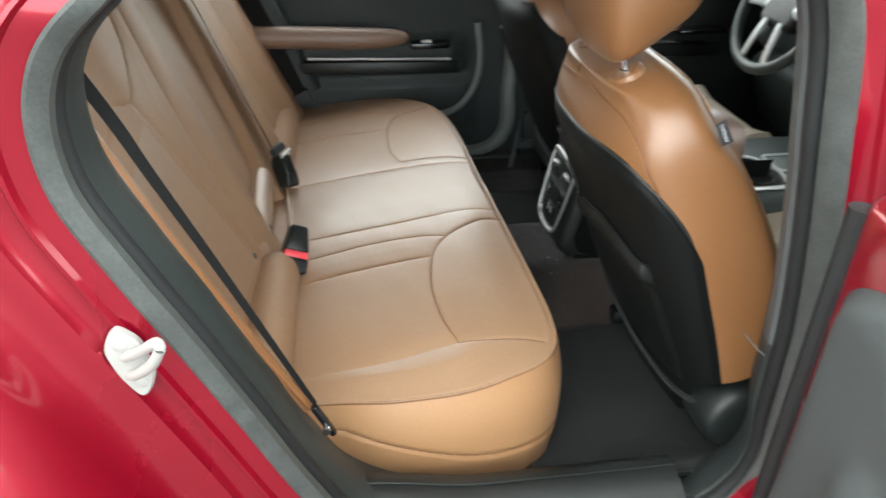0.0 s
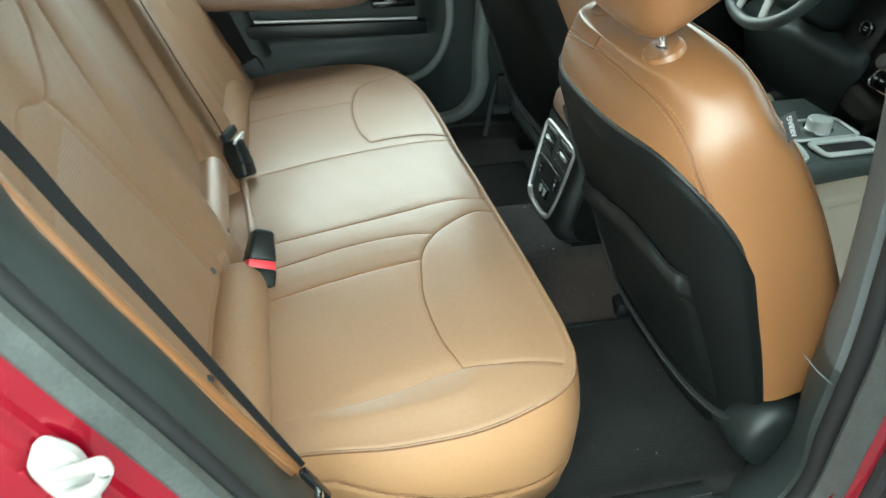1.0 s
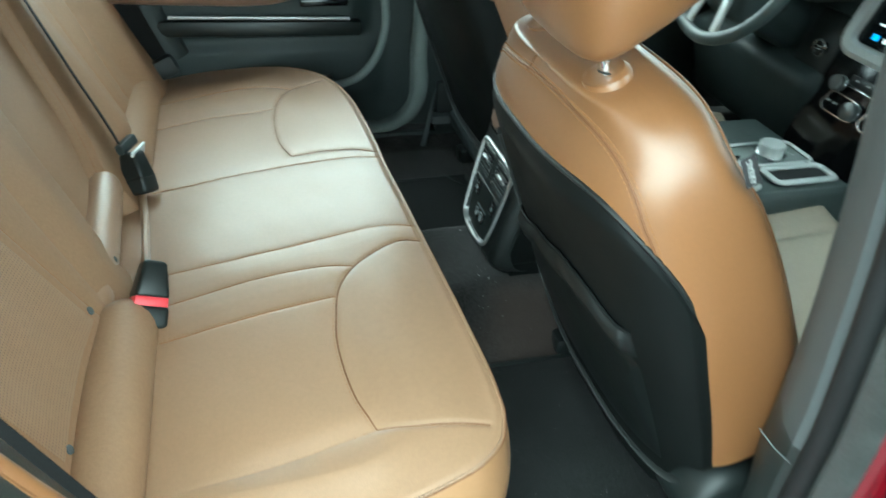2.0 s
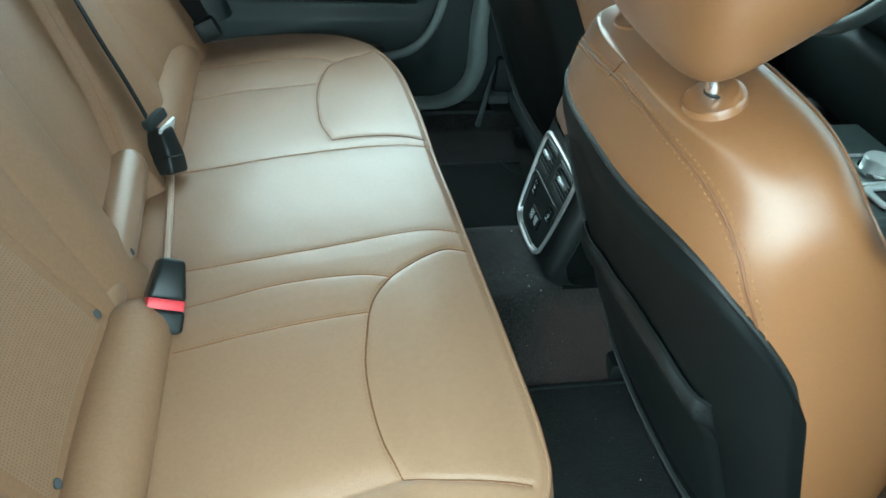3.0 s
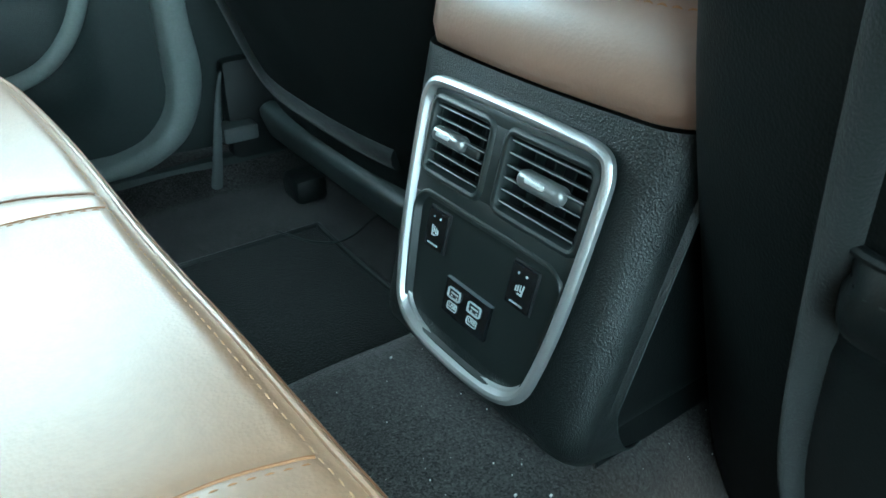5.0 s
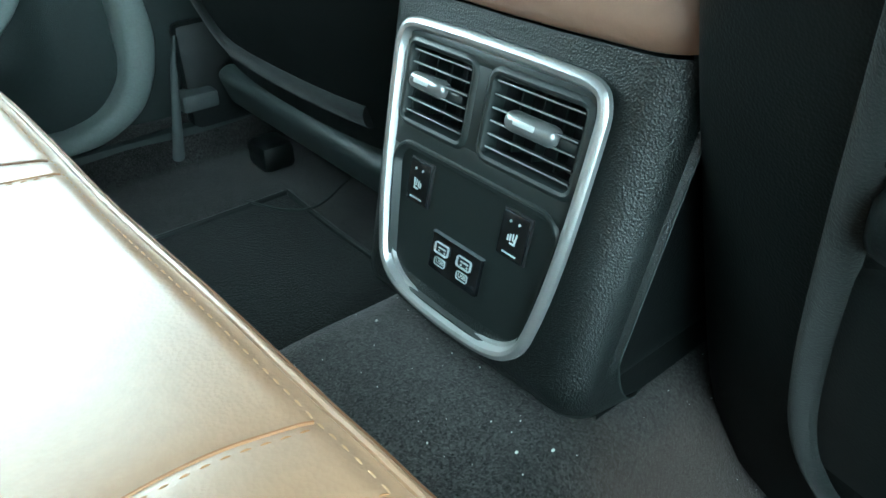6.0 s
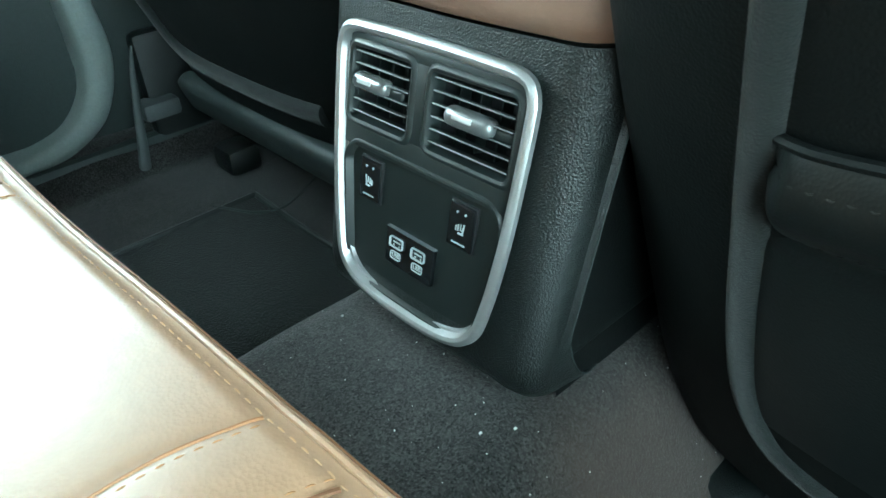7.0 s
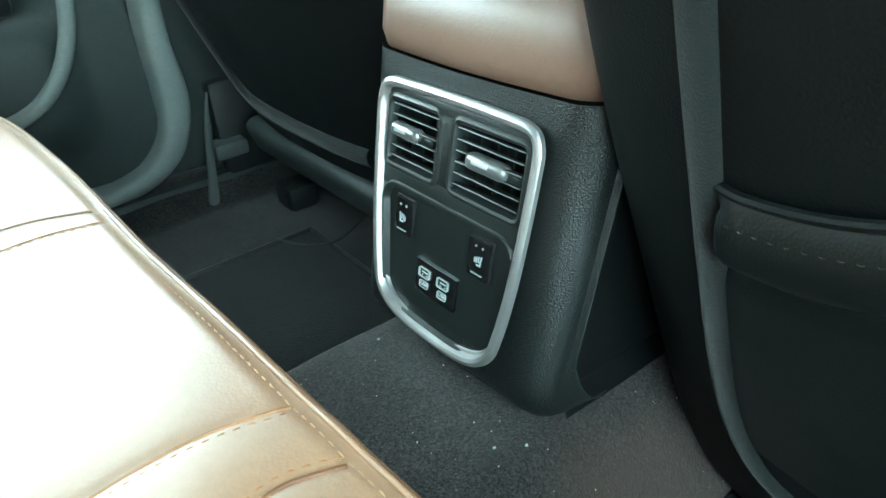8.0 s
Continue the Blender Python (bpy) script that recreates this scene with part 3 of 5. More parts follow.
_out = 0.004 + (np.sqrt(smooth(0.0, 0.45, _t)) * (1 - 0.4 * smooth(0.7, 1.0, _t)))[None] * (0.002 + 0.014 * smooth(-0.25, -0.48, OUT[:, 1]) + 0.014 * smooth(0.4, 0.6, OUT[:, 1]))[:, None] - 0.006 * (_t ** 3)[None]
_wz = _ze[:, None] + (0.392 - _ze)[:, None] * _t[None]
_wx = OUT[:, None] + _nrm[:, None] * _out[..., None]
_arc = np.linspace(0, 1, len(OUT))
_dip = 0.28 + 0.42 * np.sin(np.pi * np.clip((_arc - 0.09) / 0.27, 0, 1))
_wout = -0.004 * np.exp(-(((_t[None] - _dip[:, None]) * 0.2) / 0.004) ** 2) * (_arc < 0.5)[:, None]
_wx = _wx + _nrm[:, None] * _wout[..., None]
part("cushion_skirt", sheet(np.dstack([_wx, _wz])), leather_side, bench, "smooth tan leather side of the cushion", sharp=60)
_pip = np.c_[OUT + _nrm * 0.002, _ze + 0.0005]
_front = smooth(0.0, 0.12, OUT[6:-6, 0])
part("piping", tube(_pip[6:-6] - arr((0, 0, 0.0006)), 0.0011 + 0.0007 * _front, 8), leather, bench)
part("piping_seam", tube(np.c_[OUT + _nrm * 0.0046, _ze - 0.0010][6:-6], 0.0013 - 0.0004 * _front, 6), seam_shadow, bench)
_k = np.arange(58, 232)
_sk = np.stack([np.interp(_dip[_k[j]], _t, np.arange(40)) for j in range(len(_k))])
_sp = np.stack([[np.interp(_sk[j], np.arange(40), np.dstack([_wx, _wz])[i, :, c]) for c in range(3)] for j, i in enumerate(_k)])
part("skirt_seam", tube(_sp + np.c_[_nrm[_k] * 0.0008, 0 * _k], 0.0012, 6), seam_shadow, bench)
# Stitches beside the front piping and sunk threads along the seams.
_row = np.c_[OUT - _nrm * 0.0052, 0 * _ze]
_row[:, 2] = cushion_surface(_row[:, 0], _row[:, 1], np.full(len(_row), 1 - 0.0052 / 0.30)) + 0.0006
part("front_stitching", dashes(_row[190:430], 0.0036, 0.0034, 0.00045), thread_light, bench, kind="stuff")


def on_cushion(line, lift=0.0):
    e = 1 - near(line, [OUT]) / 0.30
    return np.c_[line, cushion_surface(line[:, 0], line[:, 1], np.clip(e, 0, 1)) + lift]


for _k in SEAMS:
    part("seam", tube(on_cushion(SEAMS[_k], 0.0004), 0.0014 if _k.startswith("roll") else 0.0008, 6), seam_shadow if _k.startswith("roll") else seam_soft, bench)
for _k, _off in (("roll_right", -0.006), ("middle_right", -0.006), ("roll_left", -0.006), ("middle_left", -0.006), ("insert_right", 0.006)):
    _q = SEAMS[_k]
    _g = np.gradient(_q, axis=0)
    _g = np.stack([-_g[:, 1], _g[:, 0]], 1) / np.linalg.norm(_g, axis=1)[:, None]
    part("stitching", dashes(on_cushion(_q + _g * _off * 0.7, 0.0003), 0.0036, 0.003, 0.00045), thread, bench, kind="stuff")

# Perforated panels, laid a hair above the cushion.


def patch(corner_lines, nu=40, nv=24, lift=0.0012):
    a, b = (even(spline(c, 80), nu) for c in corner_lines)
    f = np.linspace(0.05, 0.95, nv)[None, :, None]
    Q = a[:, None] + (b - a)[:, None] * f
    flat = Q.reshape(-1, 2)
    return sheet(on_cushion(flat, lift).reshape(nu, nv, 3))


part("perforated_panel", patch(([(-0.29, -0.188), (-0.16, -0.172), (-0.03, -0.186)], [(-0.29, -0.263), (-0.156, -0.249), (-0.045, -0.250)])), leather_perf, bench, "finely perforated tan leather")
part("perforated_panel", patch(([(-0.36, 0.545), (-0.25, 0.558), (-0.08, 0.530)], [(-0.34, 0.430), (-0.236, 0.443), (-0.095, 0.430)])), leather_perf, bench, "finely perforated tan leather")
part("perforated_panel", patch(([(0.085, -0.165), (0.040, -0.185), (0.0, -0.212), (-0.022, -0.25), (-0.032, -0.31), (-0.036, -0.37), (-0.028, -0.44), (-0.012, -0.488)], [(0.108, -0.175), (0.109, -0.22), (0.111, -0.27), (0.113, -0.32), (0.115, -0.37), (0.118, -0.42), (0.117, -0.46), (0.108, -0.505)]), 70, 40), leather_perf, bench, "finely perforated tan leather")

# Backrest: a leaning panel with sunk seams, outboard wings and the fold-down armrest in its middle.
LEAN_R = radians(25)
UPV, NRV = arr((-math.sin(LEAN_R), 0, math.cos(LEAN_R))), arr((math.cos(LEAN_R), 0, math.sin(LEAN_R)))
BR0 = arr((-0.368, 0, 0.625))


def back_seam(points, n=140):
    """A line on the backrest from (y, z) points."""
    q = even(spline(points, n), n)
    return np.stack([q[:, 0], (q[:, 1] - BR0[2]) / UPV[2]], 1)


BACK = {
    "insert_right": back_seam([(-0.232, 0.62), (-0.243, 0.75), (-0.252, 0.90), (-0.268, 0.985)]),
    "insert_top": back_seam([(-0.49, 0.935), (-0.40, 0.975), (-0.33, 1.0), (-0.268, 0.985), (-0.20, 1.02), (-0.14, 1.07), (-0.10, 1.16)]),
    "panel_right": back_seam([(-0.205, 0.62), (-0.185, 0.75), (-0.160, 0.87), (-0.120, 1.0), (-0.06, 1.15)]),
    "wing_right": back_seam([(-0.52, 0.62), (-0.53, 0.8), (-0.545, 1.0), (-0.54, 1.16)]),
    "armrest_right": back_seam([(-0.085, 0.62), (-0.055, 0.74), (-0.018, 0.89), (0.05, 1.16)]),
    "armrest_left": back_seam([(0.106, 0.69), (0.175, 0.77), (0.225, 0.89), (0.26, 1.0), (0.29, 1.16)]),
    "panel_left": back_seam([(0.385, 0.62), (0.39, 0.75), (0.41, 0.90), (0.43, 1.16)]),
    "wing_left": back_seam([(0.46, 0.68), (0.49, 0.78), (0.525, 0.87), (0.56, 1.16)]),
}


def back_offset(y, s):
    d = near(np.stack([y.ravel(), s.ravel()], 1), list(BACK.values())).reshape(y.shape)
    f = -0.0017 * np.exp(-(d / 0.0035) ** 2) - 0.0012 * np.exp(-(d / 0.012) ** 2) + 0.0025 * smooth(0, 0.08, d)
    f = f + 0.030 * smooth(0.50, 0.60, -y) + 0.030 * smooth(0.52, 0.62, y)
    near_edge, far_edge = (np.interp(s, BACK[k][:, 1], BACK[k][:, 0]) for k in ("armrest_right", "armrest_left"))
    f = f - 0.026 * smooth(-0.006, 0.012, y - near_edge) * smooth(0.008, -0.012, y - far_edge)
    f = f + 0.009 * np.exp(-((y + 0.150 - 0.18 * s) / 0.052) ** 2) - 0.010 * np.exp(-((y + 0.38) / 0.10) ** 4) + 0.012 * np.exp(-((y - 0.30) / 0.05) ** 2)
    return f + 0.0005 * np.sin(y * 41 + s * 13) * np.sin(s * 31)


def on_back(line, lift=0.0):
    y, s = line[..., 0], line[..., 1]
    return BR0 + s[..., None] * UPV + (back_offset(y, s) + lift)[..., None] * NRV + y[..., None] * arr((0, 1, 0))


_Y, _S = np.meshgrid(np.linspace(-0.635, 0.69, 420), np.linspace(-0.04, 0.62, 190), indexing="ij")
part("backrest", sheet(on_back(np.stack([_Y, _S], -1))), leather_matte, bench, sharp=60)
for _k in ("insert_right", "insert_top", "wing_right", "armrest_left", "wing_left"):
    part("seam", tube(on_back(BACK[_k], 0.0001), 0.0006, 6, up=NRV), seam_soft, bench)
for _k in ("armrest_left", "insert_top"):
    part("stitching", dashes(on_back(BACK[_k] + arr((0.006, 0)), 0.0006), 0.0045, 0.003, 0.0006, up=NRV), thread, bench, kind="stuff")


def back_patch(a, b, nu=40, nv=50):
    a, b = even(spline(a, 80), nv), even(spline(b, 80), nv)
    f = np.linspace(0, 1, nu)[None, :, None]
    return sheet(on_back(a[:, None] + (b - a)[:, None] * f, 0.0012))


part("perforated_panel", back_patch([(-0.505, 0.03), (-0.505, 0.18), (-0.50, 0.31)], [(-0.258, 0.03), (-0.268, 0.18), (-0.285, 0.36)]), leather_perf_back, bench, "finely perforated tan leather")

for _y, _z in ((-0.100, 0.640), (-0.246, 0.660), (-0.483, 0.648)):
    _c = on_back(arr([[_y, (_z - BR0[2]) / UPV[2]]]), 0.0)[0]
    part("snap", tube(arr([_c, _c + NRV * 0.0025, _c + NRV * 0.004]), arr([0.0062, 0.0060, 0.0035]), 14, up=(0, 1, 0)), grey_trim, bench, "small grey plastic snap")

# The rolls where the backrest meets the cushion.


def roll(y0, y1, x, z, r, squash=1.0):
    t = np.linspace(0, 1, 40)
    p = np.stack([np.full(40, x), y0 + (y1 - y0) * t, np.full(40, z) + 0.004 * np.sin(np.pi * t)], 1)
    rr = r * (0.25 + 0.75 * np.sqrt(smooth(0.0, 0.14, t) * smooth(1.0, 0.86, t)))
    return tube(p, rr, 20, flat=squash)


part("lower_roll", roll(-0.600, -0.170, -0.350, 0.600, 0.046, 1.05), leather_matte, bench, sharp=60)
part("rear_piping", tube(spline([(-0.350, 0.142, 0.613), (-0.340, 0.05, 0.612), (-0.328, -0.092, 0.611)], 30), 0.0068, 10), leather, bench, "pale leather piping behind the middle cushion")
part("lower_roll", roll(0.140, 0.66, -0.385, 0.620, 0.046, 1.05), leather_matte, bench, sharp=60)
part("armrest_lip", tube(spline([(-0.408, 0.138, 0.652), (-0.402, 0.01, 0.640), (-0.392, -0.235, 0.618)], 40), 0.031 * (0.3 + 0.7 * np.sqrt(smooth(0.0, 0.10, np.linspace(0, 1, 40)) * smooth(1.0, 0.90, np.linspace(0, 1, 40)))), 18, flat=1.25), leather, bench, "rolled lower lip of the folded armrest")
# Tan side wing beside the door opening.
_w = spline([(-0.50, -0.648, 1.14), (-0.452, -0.652, 1.03), (-0.41, -0.655, 0.935), (-0.335, -0.656, 0.772), (-0.285, -0.650, 0.665), (-0.268, -0.640, 0.625)], 60)
part("side_wing", tube(_w + arr((-0.022, 0, 0)), 0.026, 16, flat=0.65, up=(0, 1, 0)), leather_dark, bench, "narrow saddle-brown leather side wing")
part("wing_piping", tube(_w + arr((0.000, -0.010, 0.002)), 0.0028, 6), leather_dark, bench)

# ---- belts and buckles ----


def ribbon(line, width_vec, thick=0.0012):
    p, w = arr(line), arr(width_vec)
    d = np.gradient(p, axis=0)
    d /= np.linalg.norm(d, axis=1)[:, None]
    w = np.broadcast_to(w, p.shape) / 2
    n = np.cross(d, w)
    n /= np.linalg.norm(n, axis=1)[:, None] + 1e-9
    ring = np.stack([p - w + n * thick, p + w + n * thick, p + w - n * thick, p - w - n * thick], 1)
    return sheet(ring, close_v=True)


belt = thing("outer_seat_belt", (-0.262, -0.662, 0.62), "black webbing seat belt hanging beside the tan backrest", "seat belt")
_b = spline([(-0.53, -0.640, 1.25), (-0.452, -0.650, 1.10), (-0.415, -0.655, 1.015), (-0.355, -0.658, 0.875), (-0.292, -0.660, 0.722), (-0.258, -0.660, 0.640)], 60)
part("webbing", ribbon(_b + arr((-0.004, 0.010, 0)), np.linspace(0.9, 0.35, 60)[:, None] * arr((0.017, 0.008, 0.007))), webbing, belt)
part("anchor", block((0.012, 0.012, 0.065), (-0.250, -0.664, 0.618), 0.004, Euler((0, radians(-24), 0)).to_matrix()), black_gloss, belt, "glossy black lower anchor")
part("bolt", tube([(-0.247, -0.678, 0.606), (-0.247, -0.668, 0.606)], 0.006, 12), bright, belt, "bright metal bolt")


def buckle(at, turn, red=True, label="black plastic seat belt buckle with a red release button"):
    ob = thing("seat_belt_buckle", at, label, "buckle", "buckles of the rear bench")
    R = Euler([radians(a) for a in turn]).to_matrix()
    o = Vector(at)
    part("lower_housing", block((0.054, 0.043, 0.034), o + R @ Vector((0, 0, 0.010)), 0.007, R, 3), black_smooth, ob)
    if red:
        part("release_button", block((0.049, 0.039, 0.016), o + R @ Vector((0.0, 0, 0.032)), 0.003, R), red_button, ob, "red release button")
    part("upper_housing", block((0.052, 0.043, 0.058), o + R @ Vector((0.001, 0.002, 0.067 if red else 0.045)), 0.007, R, 3, (0.66, 0.78)), black_smooth, ob)
    return ob


buckle((-0.322, -0.222, 0.604), (-42, 24, 10))
_bk = buckle((-0.352, 0.150, 0.620), (-20, -20, -25), False, "black plastic buckle with the middle belt latched in it")
part("latch_tongue", block((0.006, 0.05, 0.045), (-0.352, 0.185, 0.672), 0.002, Euler((0, radians(15), radians(-20))).to_matrix()), silver, _bk, "grey metal latch tongue")
part("tongue_grip", block((0.018, 0.056, 0.02), (-0.368, 0.195, 0.695), 0.005, Euler((0, radians(-20), radians(-20))).to_matrix()), charcoal, _bk)
mid_belt = thing("middle_seat_belt", (-0.37, 0.2, 0.68), "black webbing middle seat belt across the backrest", "seat belt")
part("webbing", ribbon(on_back(back_seam([(0.198, 0.69), (0.215, 0.73), (0.245, 0.84), (0.285, 1.0), (0.32, 1.15)], 40), 0.016), (-0.0065, 0.0405, -0.0150)), webbing, mid_belt)
far_belt = thing("far_seat_belt", (-0.36, 0.69, 0.66), "black webbing seat belt and guide by the far pillar", "seat belt")
part("webbing", ribbon(spline([(-0.34, 0.688, 0.665), (-0.37, 0.680, 0.75), (-0.42, 0.690, 0.88), (-0.50, 0.695, 1.06), (-0.58, 0.70, 1.25)], 40), (0.046, 0.0, 0.018)), webbing, far_belt)
part("anchor_cover", block((0.075, 0.03, 0.05), (-0.335, 0.672, 0.655), 0.01, Euler((0, radians(-25), 0)).to_matrix()), black_plastic, far_belt)
part("pillar_cover", tube(spline([(-0.32, 0.725, 0.66), (-0.37, 0.73, 0.80), (-0.46, 0.735, 1.0), (-0.56, 0.74, 1.25)], 30), 0.052, 14, up=(0, 1, 0), flat=0.8), charcoal, far_belt, "dark grey pillar cover")
# ---- front seats ----
SL = radians(21.6)
SUP, SFW = arr((-math.sin(SL), 0, math.cos(SL))), arr((math.cos(SL), 0, math.sin(SL)))


def front_seat(yc, dx, dz, outer, label):
    """A front seat seen from behind; outer is the sign of y towards its door."""
    base = arr((0.372 + dx, yc, 0.50 + dz))
    ob = thing("front_seat", (0.55 + dx, yc, 0.385), label, "car seat", "front seats")
    nh, nt = 90, 128

    def knots(h, hs, vs):
        """Smooth curve through a few knots."""
        line = spline(np.stack([arr(hs), arr(vs)], 1), 400)
        return np.interp(h, line[:, 0], line[:, 1])

    def half_w(h):
        return knots(h, [-0.06, 0.0, 0.10, 0.22, 0.36, 0.46, 0.53, 0.572, 0.596, 0.606, 0.609], [0.255, 0.264, 0.266, 0.257, 0.241, 0.226, 0.209, 0.186, 0.152, 0.11, 0.03])

    def depth(h):
        return knots(h, [-0.06, 0.0, 0.15, 0.30, 0.42, 0.50, 0.555, 0.59, 0.609], [0.17, 0.18, 0.205, 0.20, 0.182, 0.162, 0.138, 0.098, 0.03])

    def fore_depth(h):
        return knots(h, [-0.06, 0.0, 0.15, 0.30, 0.42, 0.50, 0.555, 0.58, 0.60, 0.609], [0.17, 0.18, 0.205, 0.20, 0.180, 0.156, 0.130, 0.114, 0.096, 0.084])

    def section(h, th, grow=0.0, n=3.8):
        c, s = np.cos(th), np.sin(th)
        n = n - 0.4 * smooth(0.34, 0.54, h) - 0.7 * (c > 0) * (s < 0)
        v = (half_w(h) + grow) * np.sign(c) * np.abs(c) ** (2 / n)
        v = v - 0.013 * smooth(-0.5, -0.95, c) * smooth(0.05, 0.3, h) * (1 - smooth(0.42, 0.55, h))
        dep = depth(h)
        reach = np.where(s > 0, fore_depth(h) - dep / 2, dep / 2)
        u = dep / 2 + (reach + grow) * np.sign(s) * np.abs(s) ** (2 / n)
        u = u + 0.018 * smooth(0.6, 1.0, np.abs(c)) * smooth(0.05, 0.2, h) * (1 - smooth(0.42, 0.56, h)) * smooth(-0.55, 0.25, s)
        u = u - 0.012 * (1 - (v / 0.25) ** 2) * (s < 0) * (1 - smooth(0.45, 0.6, h))
        top = smooth(0.46, 0.61, h)
        return base + u[..., None] * SFW + h[..., None] * SUP + np.stack([0.045 * top, outer * v, -0.020 * top], -1)

    hs = np.r_[np.linspace(0.070 if outer < 0 else -0.05, 0.5, 60), np.linspace(0.505, 0.609, 30)]
    H, T = np.meshgrid(hs, np.linspace(0, 2 * np.pi, nt, endpoint=False), indexing="ij")
    V, F = sheet(section(H, T), close_v=True)
    F += [tuple(range((nh - 1) * nt, nh * nt)), tuple(range(nt))[::-1]]
    part("backrest", (V, F), leather_dark, ob, "saddle-tan leather seat back", sharp=70)
    # Black shell over the back, wrapping round the outer side.
    th = np.r_[np.linspace(np.pi + 0.10, 2 * np.pi - 0.9, 60), np.linspace(2 * np.pi - 0.88, 2 * np.pi - 0.3, 24), np.linspace(2 * np.pi - 0.29, 2 * np.pi - 0.13, 20)]
    wrap = (1 - np.abs(np.sin(th)) ** (2 / 3.8)) / 0.66 * (np.cos(th) > 0)
    inn = smooth(np.pi + 0.5, np.pi + 0.08, th)
    lateral = (1 + np.cos(th)) / 2
    edge = (0.474 if outer < 0 else 0.520) + 0.034 * lateral - 0.20 * np.clip(wrap, 0, 1) ** 1.7 - 0.10 * inn
    t = np.linspace(0, 1, 70)
    low = -0.055 + (0.125 * smooth(0.80, 0.97, lateral) if outer < 0 else 0.0 * lateral)
    HH = low[None] + (edge - low)[None] * t[:, None]
    last = np.pi + knots(HH, [-0.06, 0.10, 0.215, 0.33, 0.42, 0.62], [2.83, 2.837, 2.877, 2.96, 3.01, 3.012])
    TT = th[0] + (last - th[0]) * ((th - th[0]) / (th[-1] - th[0]))[None]
    grow = 0.007 * smooth(0, 0.05, 1 - np.broadcast_to(t[:, None], HH.shape)) * (1 - 0.85 * smooth(0.12, 0.0, last - TT))
    shell_p = section(HH, TT, grow)
    part("back_panel", sheet(shell_p), dark_vinyl, ob, "black vinyl back panel", sharp=70)
    part("panel_edge", tube(shell_p[-1, 4:100], 0.0034 * smooth(0, 8, np.minimum(np.arange(96), 95 - np.arange(96))) + 0.0002, 8), black_plastic, ob, "thin dark edge of the back panel")

    def on_shell(a, h, lift=0.0):
        return section(arr(h), arr(a), np.full(np.shape(arr(h)), 0.006 + lift))

    # Raised rim round the pocket field: down the inner side and along the bottom.
    if outer < 0:
        ang = np.interp(np.linspace(0, 1, 80), [0, 0.30, 0.38, 0.50, 0.58, 0.68, 1.0], [np.pi + 1.14, np.pi + 1.11, np.pi + 1.14, np.pi + 1.33, 2 * np.pi - 1.2, 2 * np.pi - 0.9, 2 * np.pi - 0.62])
        hh = np.interp(np.linspace(0, 1, 80), [0, 0.30, 0.38, 0.46, 0.58, 0.68, 1.0], [0.44, 0.09, 0.035, 0.010, 0.004, 0.006, 0.02])
    else:
        ang = np.interp(np.linspace(0, 1, 80), [0, 0.42, 0.50, 0.60, 0.80, 1.0], [np.pi + 1.98, np.pi + 1.93, np.pi + 1.90, np.pi + 1.74, np.pi + 1.40, np.pi + 1.16])
        hh = np.interp(np.linspace(0, 1, 80), [0, 0.40, 0.48, 0.54, 0.70, 1.0], [0.40, 0.12, 0.082, 0.066, 0.064, 0.060])
    ang, hh = (np.convolve(np.pad(a, 6, mode="edge"), np.ones(13) / 13, "valid") for a in (ang, hh))
    part("pocket_rim", tube(on_shell(ang, hh, 0.001), 0.0085 if outer < 0 else 0.0125, 12, flat=0.7, up=-SFW), rim_cloth, ob, "matte charcoal rim round the pocket")
    # Map pocket: a gathered flap with a puffy stitched band along its mouth.
    pa = np.linspace(np.pi + 1.13, np.pi + 2.28, 60)
    mouth = knots(pa - np.pi, [1.0, 1.2, 1.43, 1.66, 1.90, 2.10, 2.30], [0.264, 0.268, 0.286, 0.342, 0.338, 0.312, 0.302])
    rows = np.linspace(0, 1, 40)
    below = (mouth[None] - 0.05) * (1 - rows[:, None])
    ends = smooth(0.0, 0.10, np.linspace(0, 1, 60))[None] * smooth(1.0, 0.9, np.linspace(0, 1, 60))[None]
    puff = 0.0015 + 0.0120 * smooth(0.052, 0.026, below) * smooth(-0.008, 0.014, below) * ends + 0.005 * np.sin(np.pi * rows)[:, None] * ends - 0.0022 * np.exp(-((below - 0.010) / 0.003) ** 2) - 0.003 * np.exp(-((below - 0.050) / 0.005) ** 2)
    PH = 0.05 + (mouth[None] - 0.05) * rows[:, None]
    PA = np.broadcast_to(pa, PH.shape)
    if outer < 0:
        pocket = section(PH, PA, 0.006 + puff)
        part("map_pocket", sheet(pocket), pocket_vinyl, ob, "black vinyl map pocket", sharp=70)
        part("pocket_hem", tube(pocket[-1], 0.0024, 8), dark_vinyl, ob)
        for k in (-3, -9):
            part("pocket_stitching", dashes(pocket[k], 0.0030, 0.0040, 0.0005, up=-SFW, lift=0.0002), thread_grey, ob, kind="stuff")
    # Piping along the front edge of the side, and the double stitching over the shoulder.
    edge_run = spline([(0.55, 0.075), (0.60, 0.18), (0.64, 0.32), (0.64, 0.43), (0.72, 0.48), (0.84, 0.52), (1.02, 0.553), (1.34, 0.575), (1.60, 0.580), (1.9, 0.580)], 120)
    part("piping", tube(section(edge_run[:, 1], edge_run[:, 0], np.full(120, 0.0005)), 0.0026, 8), leather_dark, ob)
    part("piping_seam", tube(section(edge_run[:, 1] - 0.004, edge_run[:, 0] - 0.012, np.full(120, 0.0001)), 0.0010, 6), seam_soft, ob)
    run = spline([(0.45, 0.515), (0.79, 0.549), (1.38, 0.573), (1.58, 0.581), (1.80, 0.581), (2.18, 0.570), (2.44, 0.547), (2.65, 0.505), (2.72, 0.462), (2.74, 0.41)], 120)
